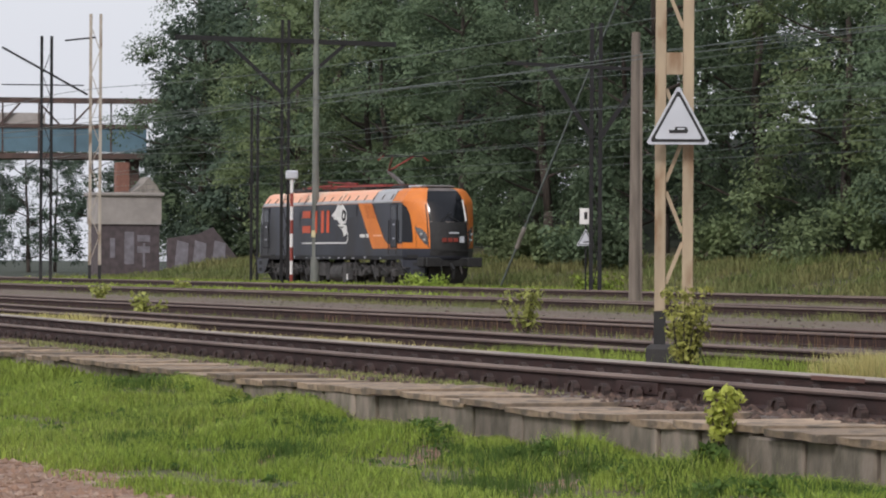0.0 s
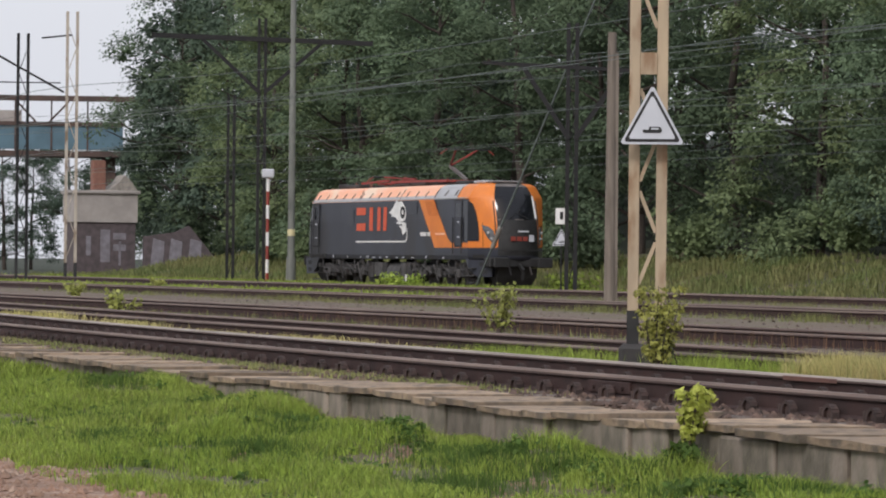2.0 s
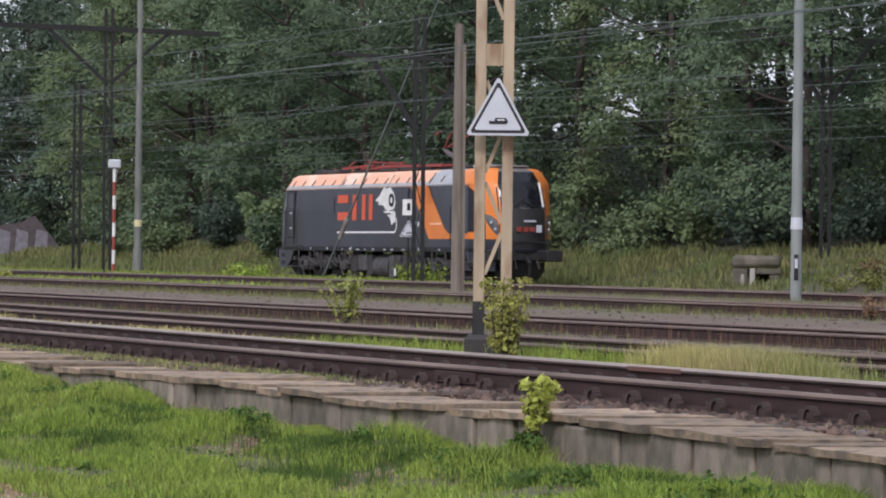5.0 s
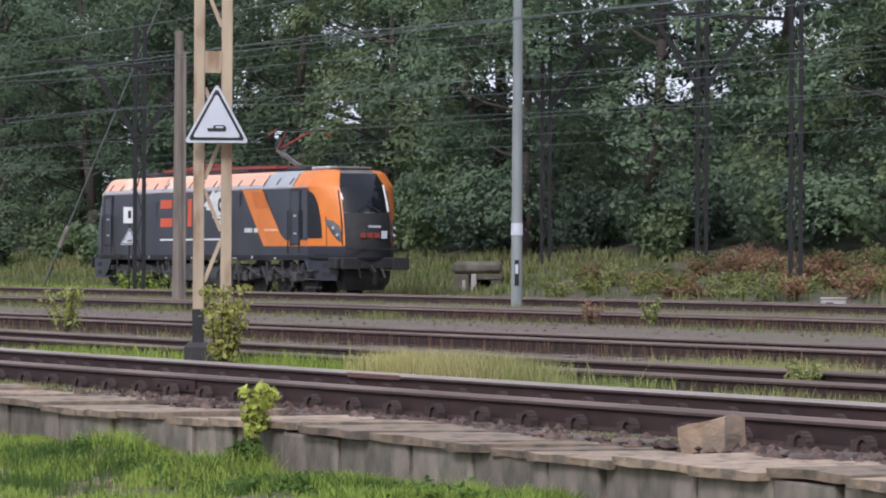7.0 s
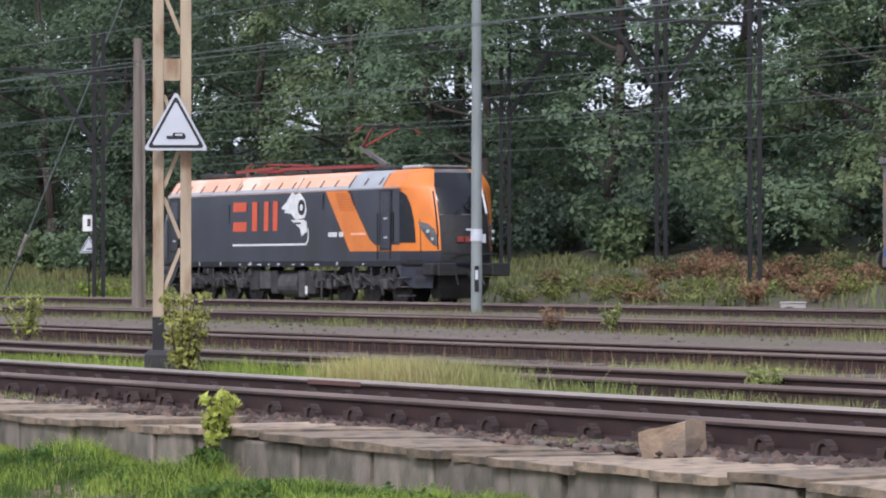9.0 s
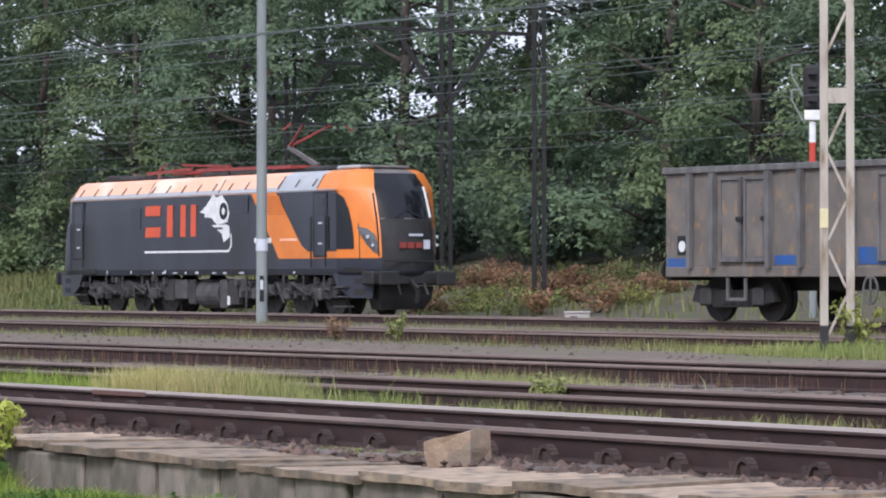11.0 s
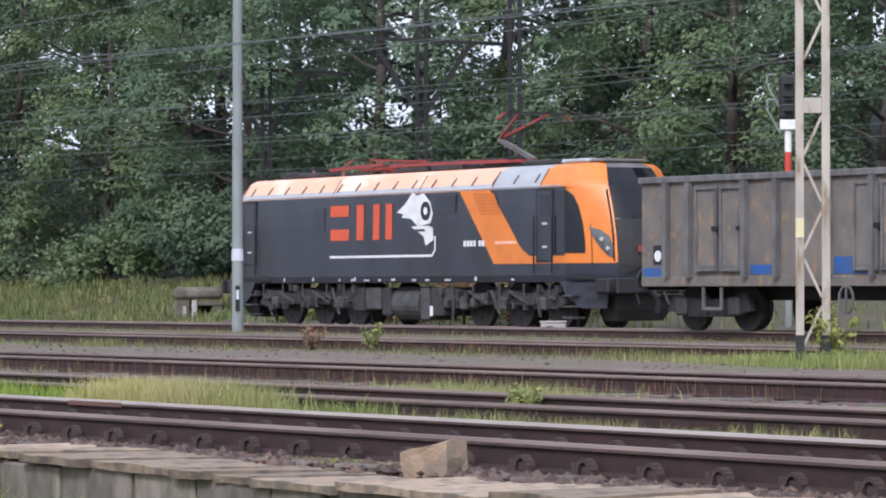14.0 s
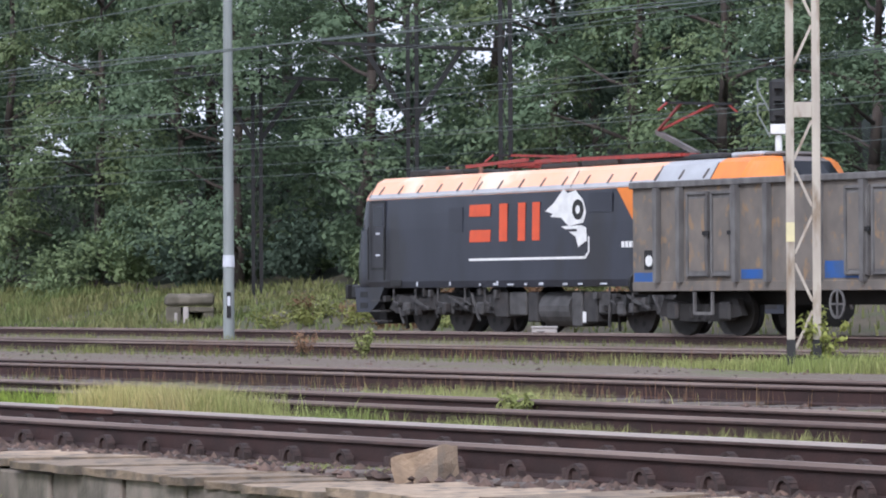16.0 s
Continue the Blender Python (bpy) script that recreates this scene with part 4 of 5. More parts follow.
lamp = pole(facing(-71.35, 42.65, -0.19), 12.0, 0.136, 0.095, "lampgrey", "pale grey steel lighting pole with a white band", (1.82, "signgrey"), "lighting_pole")
part("service_door", boxes((-0.05, 0.05, -0.15, -0.11, 0.5, 1.1)), "dark", lamp)
part("service_door", boxes((-0.035, 0.035, -0.157, -0.151, 0.78, 1.0)), "signgrey", lamp)
post = pole(facing(-85.6, 40.7, -0.19), 7.15, 0.17, 0.12, "woodpole", "weathered grey timber pole with a pointed top", None, "wooden_pole")
part("brace", bars(((0.14, 0, 0), (0.12, 0, 6.6), 0.16, 0.12)), "woodpole", post)
tall = pole(facing(-139.06, 51.45, -0.3), 13.0, 0.16, 0.12, "oldpole", "tall grey-green concrete lighting pole with a pale band", (2.25, "yellow"), "lighting_pole")
part("base_sleeve", bar(bmesh.new(), (0, 0, -0.3), (0, 0, 1.25), 0.44, sides=14, w2=0.40), "oldpole", tall, "thicker concrete base")

# red and white banded signal post
sp = thing("signal_post", facing(-138.1, 50.05, -0.3), "red and white banded signal post with a small lamp", "signal")
for i in range(8):
    part("band", bar(bmesh.new(), (0, 0, i * 0.56), (0, 0, (i + 1) * 0.56), 0.14, sides=10), "white" if i % 2 else "dullred", sp)
part("lamp_housing", boxes((-0.26, 0.26, -0.15, 0.15, 4.48, 4.85), bevel=0.05), "signgrey", sp)

# colour-light signal behind the open wagon
sg = thing("light_signal", facing(-66.4, 55.16, -0.2), "colour-light signal with a black head on a banded post", "signal")
for i in range(7):
    part("band", bar(bmesh.new(), (0, 0, i * 0.72), (0, 0, (i + 1) * 0.72), 0.17, sides=10), "lampgrey" if i < 2 else ("white" if i % 2 == 0 else "red"), sg)
part("head", boxes((-0.22, 0.22, -0.12, 0.12, 5.1, 6.2), bevel=0.08), "black", sg)
part("hood", boxes((-0.1, 0.1, -0.32, -0.12, 5.95, 6.0), (-0.1, 0.1, -0.32, -0.12, 5.65, 5.7), (-0.1, 0.1, -0.32, -0.12, 5.3, 5.35)), "black", sg)
for z in (5.35, 5.95):
    part("hoop", bars(((-0.2, 0, z - 0.55), (-0.5, 0, z), 0.035), ((-0.5, 0, z), (-0.5, 0, z + 0.25), 0.035), ((-0.5, 0, z + 0.25), (-0.28, 0, z + 0.25), 0.035)), "lampgrey", sg)
part("junction_box", boxes((-0.2, 0.2, -0.14, 0.14, 4.85, 5.1), bevel=0.02), "white", sg)

# small signs before the locomotive's track
ss = thing("track_sign", facing(-100.44, 46.08, 0.01), "small white plate above a pale triangle on a thin post", "sign")
part("post", bar(bmesh.new(), (0, 0, -0.5), (0, 0, 2.55), 0.06, sides=8), "dark", ss)
part("number_plate", boxes((-0.19, 0.19, -0.05, -0.035, 2.0, 2.5)), "white", ss, "white plate with a dark mark")
part("mark", boxes((-0.05, 0.05, -0.056, -0.051, 2.15, 2.38)), "black", ss)
t2 = triangle_sign(pose(0, 0, 0), 0.58, "", True)
for o in list(t2.children):
    o.parent = ss
    o.matrix_basis = pose(0, -0.045, 1.33)
bpy.data.objects.remove(t2)

# wires along the tracks
def wire(d, z, x0=-420, x1=140, r=0.010, sag=0.5, span=58, label="thin overhead wire along the tracks"):
    cu = bpy.data.curves.new("overhead_wire", "CURVE")
    cu.dimensions, cu.bevel_depth, cu.bevel_resolution = "3D", r, 1
    s = cu.splines.new("POLY")
    n = 120
    s.points.add(n)
    for i in range(n + 1):
        x = x0 + (x1 - x0) * i / n
        u = ((x + 400) % span) / span
        s.points[i].co = (x, d(x) if callable(d) else d, z - 4 * sag * u * (1 - u), 1)
    cu.materials.append(M["wire"])
    return tagged(new("overhead_wire", cu), label, "wire", "overhead wires")


for d, z, sag in ((32.6, 5.2, 0.05), (44.3, 5.4, 0.05), (44.3, 6.7, 0.5), (47.5, 7.6, 0.4), (50.0, 4.9, 0.1), (50.0, 6.1, 0.6), (56, 4.5, 0.1), (56, 6.9, 0.5), (58, 8.4, 0.3), (32.6, 6.3, 0.4), (27.0, 4.55, 0.2), (55, 5.6, 0.3), (60, 5.1, 0.1)):
    wire(d, z, sag=sag)
# sloping stay wire with its weight
st = thing("stay_wire", pose(0, 0, 0), "sloping stay wire with a hanging weight", "wire")
part("wire", bars(((-112, 48.2, 0.0), (-106.5, 50.4, 10.4), 0.05)), "wire", st)
part("weight", bar(bmesh.new(), (-111.3, 48.48, 1.3), (-110.95, 48.62, 2.0), 0.16, sides=8), "concrete", st)

# white trackside box
wb = thing("point_machine", facing(-64.27, 46.6, -0.25), "low pale trackside box beside the siding", "trackside box")
part("case", boxes((-0.28, 0.28, -0.2, 0.2, 0, 0.32), bevel=0.02), "plaster", wb)
part("lid", boxes((-0.3, 0.3, -0.22, 0.22, 0.32, 0.36), bevel=0.01), "plaster", wb)
part("mark", boxes((-0.16, 0.0, -0.206, -0.201, 0.2, 0.25)), "black", wb)

# old concrete culvert head on the bank
by = 58.3
bk = thing("concrete_culvert", facing(-100, by, ground_z(-100, by) - 0.28), "old grey concrete culvert head with a dark opening", "culvert")
bm = boxes((-0.8, 0.8, -0.6, 0.9, 0.78, 1.16), bevel=0.1)
bmesh.ops.subdivide_edges(bm, edges=bm.edges[:], cuts=2, use_grid_fill=True)
for v in bm.verts:
    v.co += 0.05 * Vector(noise.noise_vector(v.co * 2.3))
part("roof_slab", bm, "mossy", bk, "weathered brown-grey slab with rounded edges", smooth=True)
part("front_wall", boxes((-0.78, -0.28, -0.5, 0.8, -0.3, 0.75), bevel=0.05), "mossy", bk)
part("pillar", boxes((-0.22, -0.04, -0.56, -0.3, -0.3, 0.74), bevel=0.03), "plaster", bk, "pale worn pillar")
part("pillar", boxes((-0.5, -0.4, -0.54, -0.49, -0.3, 0.55), bevel=0.01), "plaster", bk, "pale worn pillar")
part("lintel", boxes((-0.04, 0.78, -0.5, -0.25, 0.56, 0.73), bevel=0.03), "mossy", bk)
part("side_wall", boxes((0.42, 0.78, -0.45, 0.8, -0.3, 0.72), bevel=0.05), "mossy", bk)
# near-black back wall: the dark of the opening is put into its colour
part("back_wall", boxes((-0.7, 0.7, 0.55, 0.75, -0.2, 0.73)), "dark", bk)

# ---------------- hut, wing wall and bridge ----------------
hut = thing("signal_hut", facing(-212.0, 65.8, -0.45, 12), "small grey trackside building with pale upper band and graffiti", "hut")
part("lower_wall", boxes((-1.9, 1.9, -1.6, 1.6, -0.3, 3.45)), "hutwall", hut)
part("upper_wall", boxes((-2.0, 2.0, -1.7, 1.7, 3.45, 5.2)), "plaster", hut, "pale rendered upper band")
part("cornice", boxes((-2.15, 2.15, -1.85, 1.85, 5.2, 5.42), bevel=0.04), "plaster", hut)
part("chimney", boxes((-0.55, 0.25, -0.4, 0.4, 5.42, 7.3), bevel=0.03), "brick", hut, "brown brick chimney")
part("roof", prism([(0.2, 5.42), (2.1, 5.42), (1.7, 6.0), (1.3, 6.4), (0.9, 5.9)], -1.2, 1.2), "concrete", hut)
for x0, x1, z0, z1 in ((-0.3, 0.3, 1.0, 3.0), (0.5, 1.3, 1.7, 2.1), (0.5, 1.3, 2.4, 2.8), (-1.2, -0.9, 1.4, 2.6), (0.85, 1.0, 0.8, 2.3)):
    part("graffiti", boxes((x0, x1, -1.612, -1.602, z0, z1)), "graffiti", hut)
ww = thing("wing_wall", facing(-208.5, 70.2, -0.45, 6), "sloping grey concrete wing wall with pale graffiti", "wall")
part("wall", prism([(-2.6, -0.2), (2.6, -0.2), (2.4, 0.6), (0.2, 3.3), (-0.6, 2.9), (-2.6, 2.6)], -0.3, 0.3), "hutwall", ww)
for x0 in (-2.2, -1.1, 0.1):
    part("graffiti", prism([(x0, 0.6), (x0 + 0.8, 0.6), (x0 + 0.9, 2.3), (x0 + 0.2, 2.5)], -0.32, -0.305), "graffiti", ww)

br = thing("footbridge", facing(-250.5, 73, 1.0, 0), "blue-grey steel bridge with lattice girders above the tracks", "bridge")
part("deck", boxes((-40, 6.2, -2, 2, 7.1, 7.5)), "bridgebrown", br)
for i in range(17):
    x = -38 + i * 2.6
    part("side_panel", boxes((x, x + 2.5, -2.06, -1.98, 7.6, 9.3)), "bridgeblue", br)
    part("upright", boxes((x - 0.12, x + 0.0, -2.12, -1.95, 7.5, 11.2)), "bridgebrown", br)
part("top_chord", boxes((-40, 9.5, -2.15, -1.9, 11.1, 11.5)), "bridgebrown", br)
part("middle_chord", boxes((-40, 6.2, -2.15, -1.9, 9.3, 9.6)), "bridgebrown", br)
part("upper_panel", boxes((-40, -1.2, -1.9, -1.8, 9.6, 10.4)), "plaster", br, "dull grey upper panel")
for i in range(8):
    part("lattice_bar", bars(((-38 + i * 5.2, -2.03, 11.1), (-36.6 + i * 5.2, -2.03, 9.6), 0.14)), "bridgebrown", br)
    part("lattice_bar", bars(((-34.2 + i * 5.2, -2.03, 11.1), (-35.6 + i * 5.2, -2.03, 9.6), 0.14)), "bridgebrown", br)
part("pier", boxes((4.6, 5.6, -0.8, 0.8, -1.5, 7.1)), "bridgebrown", br)
part("pier", boxes((-26, -25, -0.8, 0.8, -1.5, 7.1)), "bridgebrown", br)
# ---------------- locomotive ----------------
# local space: x forward, -y the side seen, z up from the rail top
LEVELS = [  # z, half length, half width
    (1.14, 10.34, 1.46), (1.30, 10.40, 1.50), (1.60, 10.42, 1.50), (1.85, 10.40, 1.50), (2.25, 10.32, 1.50), (2.62, 10.18, 1.50), (3.0, 9.98, 1.49), (3.38, 9.72, 1.47),
    (3.44, 9.66, 1.46), (3.53, 9.57, 1.41), (3.84, 9.2, 1.20), (3.94, 8.9, 1.0), (3.97, 8.5, 0.6)]
SIDE_X = [-8.9, -6.5, -3.5, 0.0, 3.2, 4.9, 7.2, 8.4]


def ring_points(a, b):
    """Plan outline of the body, anticlockwise from the near rear; with a tag for each span that follows."""
    k, kf = a - 8.9, a - 8.4
    near, tags = [(x, -b) for x in SIDE_X], ["side"] * (len(SIDE_X) - 1)
    arc, back = [], []
    for i in range(1, 7):
        t = math.pi / 2 * i / 7
        arc.append(nose_point(kf, b, i / 7))
        back.append((8.9 + k * 0.80 * math.sin(t) ** 1.15, -b + (b * 0.36) * (1 - math.cos(t))))
    face = [(8.4 + kf * v, y * b) for v, y in ((0.615, -0.53), (0.73, -0.27), (0.77, 0.0), (0.73, 0.27), (0.615, 0.53))]
    flat = [(8.9 + k * v, y * b) for v, y in ((0.86, -0.6), (0.95, -0.35), (1.0, 0.0), (0.95, 0.35), (0.86, 0.6))]
    front = arc + face + [(x, -y) for x, y in arc[::-1]]
    tail = back + flat + [(x, -y) for x, y in back[::-1]]
    tf = ["pillar"] * 7 + ["face"] * 4 + ["pillar"] * 7
    pts = near + front + [(x, b) for x in [8.4] + SIDE_X[-2::-1]]
    tags = tags + tf + ["side"] * (len(SIDE_X) - 1)
    rear = [(-x, -y) for x, y in tail]
    return pts + rear, tags + ["rear" + t for t in tf]


def nose_point(k, b, u):
    """The near corner of the tapering cab in plan, from the side (0) to the face (1)."""
    return 8.4 + k * 0.60 * u, -b + b * 0.45 * u ** 1.2


def nose_surface(u, z):
    """A point of the cab's near corner at height z."""
    zs = [v[0] for v in LEVELS]
    a, b = np.interp(z, zs, [v[1] for v in LEVELS]), np.interp(z, zs, [v[2] for v in LEVELS])
    return (*nose_point(a - 8.4, b, u), z)


def wrap(bm):
    """Bends what reaches past the straight side round the tapering cab."""
    for x in (8.4, 8.7, 9.0, 9.3, 9.6):
        bmesh.ops.bisect_plane(bm, geom=bm.verts[:] + bm.edges[:] + bm.faces[:], plane_co=(x, 0, 0), plane_no=(1, 0, 0))
    for z in (1.6, 1.85, 2.25, 2.62, 3.0, 3.38):
        bmesh.ops.bisect_plane(bm, geom=bm.verts[:] + bm.edges[:] + bm.faces[:], plane_co=(0, 0, z), plane_no=(0, 0, 1))
    for v in bm.verts:
        if v.co.x > 8.4:
            u, lift = (v.co.x - 8.4) / 1.46, -1.5 - v.co.y
            p, q = Vector(nose_surface(u, v.co.z)), Vector(nose_surface(u + 0.05, v.co.z))
            out = Vector((-(p.y - q.y), p.x - q.x, 0)).normalized()
            out = out if out.y < 0 else -out
            v.co = p + out * lift
    return bm


loco = thing("locomotive", pose(0, 0, 0), "six-axle electric locomotive in anthracite and orange with raised pantograph", "locomotive")
bm = bmesh.new()
rings = []
for z, a, b in LEVELS:
    pts, tags = ring_points(a, b)
    rings.append([bm.verts.new((x, y, z)) for x, y in pts])
N = len(tags)
MATS = ["anthracite", "orange", "roofpaint", "silver", "greyroof", "glass", "black"]
for i in range(len(rings) - 1):
    zc = (LEVELS[i][0] + LEVELS[i + 1][0]) / 2
    for k in range(N):
        j = (k + 1) % N
        f = bm.faces.new((rings[i][k], rings[i][j], rings[i + 1][j], rings[i + 1][k]))
        xm = f.calc_center_median().x
        tag, m = tags[k], 0
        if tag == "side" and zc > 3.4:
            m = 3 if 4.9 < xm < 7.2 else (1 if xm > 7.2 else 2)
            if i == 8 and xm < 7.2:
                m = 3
        elif tag == "pillar":
            m = 1 if zc > 1.6 else 0
        elif tag == "face":
            m = 5 if 2.62 < zc < 3.7 else (4 if zc > 3.7 else (6 if zc > 1.3 else 0))
        elif tag == "rearpillar":
            m = 2 if zc > 3.4 else (5 if 2.62 < zc < 3.38 else 0)
        elif tag == "rearface":
            m = 5 if 2.62 < zc < 3.4 else (2 if zc > 3.4 else 0)
        f.material_index = m
        f.smooth = tag != "side" and zc < 3.4
bm.faces.new(rings[-1]).material_index = 4
bm.faces.new(rings[0][::-1]).material_index = 0
body = part("body", bm, MATS, loco)
S = -1.5


def panel(name, pts, mat, label="", lift=0.006, parent=body, side=S, thick=0.004):
    bm = prism(pts, side - lift - thick, side - lift + 0.004)
    return part(name, wrap(bm) if max(p[0] for p in pts) > 8.4 else bm, mat, parent, label)


# orange sweep on the side and the frame round the cab window
panel("orange_band", [(3.35, 3.385), (4.85, 3.385), (6.35, 1.95), (6.75, 1.76), (8.9, 1.76), (9.45, 1.78), (9.45, 1.58), (5.05, 1.58)], "orange", "diagonal orange band")
panel("orange_band", [(8.2, 3.42), (8.9, 3.42), (9.3, 3.3), (9.72, 2.6), (9.86, 1.9), (9.86, 1.58), (9.42, 1.58), (9.42, 1.79), (9.33, 2.3), (9.18, 2.85), (8.95, 3.2), (8.65, 3.36), (8.2, 3.385)], "orange", "curved orange cab frame", lift=0.004)
panel("vent_grille", [(4.05, 3.3), (5.05, 3.3), (5.4, 2.78), (4.4, 2.78)], "orangedark", "orange louvred grille", lift=0.014)
for i in range(6):
    z = 2.83 + i * 0.08
    panel("louvre", [(4.4 - (z - 2.78) * 0.6, z), (5.38 - (z - 2.78) * 0.66, z), (5.36 - (z - 2.78) * 0.66, z + 0.02), (4.38 - (z - 2.78) * 0.6, z + 0.02)], "orange", lift=0.02)
panel("window", [(7.95, 3.3), (8.45, 3.3), (8.72, 3.18), (8.9, 2.9), (9.0, 2.5), (9.04, 2.1), (9.04, 1.82), (7.95, 1.82)], "glass", "dark cab side window", lift=0.012)
panel("window", [(2.1, 3.3), (3.15, 3.3), (3.15, 2.85), (2.1, 2.85)], "flushpanel", "dark side window", lift=0.008)
panel("window", [(-4.6, 3.1), (-3.9, 3.1), (-3.9, 2.5), (-4.6, 2.5)], "flushpanel", "dark side window", lift=0.008)
for x0, x1 in ((7.08, 7.86), (-8.75, -7.95)):
    d = panel("door", [(x0, 3.36), (x1, 3.36), (x1, 1.6), (x0, 1.6)], "black", "black cab door", lift=0.012)
    panel("door_window", [(x0 + 0.18, 3.22), (x1 - 0.14, 3.22), (x1 - 0.14, 2.72), (x0 + 0.18, 2.72)], "glass", lift=0.022, parent=d)
    panel("door_leaf", [(x0 + 0.07, 3.3), (x1 - 0.05, 3.3), (x1 - 0.05, 1.66), (x0 + 0.07, 1.66)], "anthracite", lift=0.016, parent=d)
    for z in (1.95, 2.5):
        panel("door_handle", [(x0 + 0.3, z), (x0 + 0.52, z), (x0 + 0.52, z + 0.05), (x0 + 0.3, z + 0.05)], "signgrey", lift=0.024, parent=d)
    for xx in (x0 - 0.03, x1 + 0.03):
        part("handrail", bars(((xx, S - 0.07, 1.35), (xx, S - 0.07, 2.7), 0.03)), "black", d)
panel("handrail_bar", [(9.22, 2.5), (9.24, 2.5), (9.24, 1.5), (9.22, 1.5)], "black", lift=0.02)
# plain shapes that stand for the company's mark
for x0, x1, z0, z1 in ((-3.57, -2.55, 2.86, 3.15), (-3.57, -2.55, 2.24, 2.53), (-2.1, -1.72, 2.24, 3.15), (-1.2, -0.86, 2.24, 3.15), (-0.52, -0.18, 2.24, 3.15)):
    panel("logo_shape", [(x0, z0), (x1, z0), (x1 + 0.03, z1), (x0 + 0.03, z1)], "logored", lift=0.007)
panel("emblem", [(0.1, 2.92), (0.5, 3.1), (0.95, 3.42), (1.15, 3.32), (1.5, 3.38), (1.85, 3.15), (1.98, 2.85), (1.85, 2.62), (1.2, 2.55), (0.85, 2.75), (0.35, 2.78), (0.45, 2.86)], "white", "white emblem of plain shapes", lift=0.007)
panel("emblem", [(0.85, 2.55), (1.75, 2.56), (1.98, 2.5), (2.0, 2.2), (1.62, 2.06), (1.5, 2.3)], "white", lift=0.007)
panel("emblem", [(1.62 + 0.26 * math.cos(t), 2.93 + 0.24 * math.sin(t)) for t in np.linspace(0, 6.28, 18, endpoint=False)], "black", lift=0.013)
panel("emblem", [(1.62 + 0.1 * math.cos(t), 2.93 + 0.1 * math.sin(t)) for t in np.linspace(0, 6.28, 12, endpoint=False)], "white", lift=0.018)
panel("emblem", [(1.05, 2.48), (1.55, 2.48), (1.58, 2.42), (1.1, 2.42)], "anthracite", lift=0.013)
panel("underline", [(-3.6, 1.84), (1.9, 1.84), (2.06, 1.96), (2.06, 2.3), (2.12, 2.3), (2.12, 1.94), (1.94, 1.78), (-3.6, 1.78)], "white", "thin white line", lift=0.007)
for x0, n in ((3.55, 4), (4.3, 2)):
    for i in range(n):
        panel("number_bar", [(x0 + i * 0.16, 2.16), (x0 + i * 0.16 + 0.12, 2.16), (x0 + i * 0.16 + 0.12, 2.02), (x0 + i * 0.16, 2.02)], "white", lift=0.01)
panel("text_bar", [(5.1, 2.13), (6.1, 2.13), (6.15, 2.06), (5.13, 2.06)], "roofpaint", lift=0.014)
for x, w, h in ((-6.3, 0.07, 0.1), (-4.6, 0.07, 0.1), (-3.1, 0.09, 0.05), (-2.4, 0.12, 0.06), (-2.25, 0.09, 0.1), (-1.7, 0.3, 0.04), (-0.9, 0.12, 0.05), (-0.2, 0.2, 0.06), (0.9, 0.22, 0.04), (1.6, 0.2, 0.04), (2.6, 0.3, 0.04), (4.1, 0.1, 0.1), (5.9, 0.12, 0.05)):
    panel("data_plate", [(x, 1.18 + h), (x + w, 1.18 + h), (x + w, 1.18), (x, 1.18)], "signgrey", lift=0.008)
for x in (-7.4, 9.0):
    panel("step_hole", [(x - 0.3, 1.33), (x + 0.3, 1.33), (x + 0.3, 1.2), (x - 0.3, 1.2)], "black", lift=0.008)
# panel joints and clips on the roof slope
for i in range(16):
    x = -8.4 + i * 1.02
    part("roof_clip", bars(((x, -1.44, 3.52), (x + 0.02, -1.29, 3.72), 0.05, 0.03)), "greyroof", loco)
for x in (-8.9, -3.5, 1.2, 4.9, 7.2):
    part("roof_joint", bars(((x, -1.465, 3.46), (x, -1.21, 3.85), 0.03, 0.012)), "greyroof", loco)
part("rain_gutter", boxes((-8.9, 8.3, -1.485, -1.45, 3.40, 3.435)), "silver", loco)
# windscreen, lamps and mark on the front
for side in (-1, 1):
    outline = [(0.53, 2.42), (0.75, 2.36), (0.91, 2.2), (0.96, 1.98), (0.96, 1.7), (0.87, 1.75), (0.71, 1.97), (0.59, 2.22)]
    bm = bmesh.new()
    pts = [Vector(nose_surface(u, z)) for u, z in outline]
    hub = sum(pts, Vector()) / len(pts)
    a = [bm.verts.new((p.x + 0.03, -side * (p.y - 0.03), p.z)) for p in pts]
    b = [bm.verts.new((p.x - 0.1, -side * (p.y + 0.1), p.z)) for p in pts]
    mid = bm.verts.new((hub.x + 0.04, -side * (hub.y - 0.05), hub.z))
    n = len(pts)
    for i in range(n):
        bm.faces.new((a[i], a[(i + 1) % n], mid))
        bm.faces.new((a[i], a[(i + 1) % n], b[(i + 1) % n], b[i]))
    bmesh.ops.recalc_face_normals(bm, faces=bm.faces)
    hl = part("headlight", bm, "lens", loco, "dark wrap-round headlight cluster")
    for u, z, w in ((0.78, 2.14, 0.1), (0.88, 1.92, 0.09)):
        p = Vector(nose_surface(u, z))
        part("lamp", bar(bmesh.new(), (p.x, -side * p.y, z), (p.x + 0.07, -side * (p.y - 0.09), z), w, sides=12), "lampglass", hl, "pale lamp glass")
    edge = [Vector(nose_surface(0.97, z)) for z in (1.62, 2.2, 2.7, 3.3)]
    part("pillar_seam", bars(*[((p.x + 0.01, -side * p.y, p.z), (q.x + 0.01, -side * q.y, q.z), 0.035) for p, q in zip(edge, edge[1:])]), "black", loco)
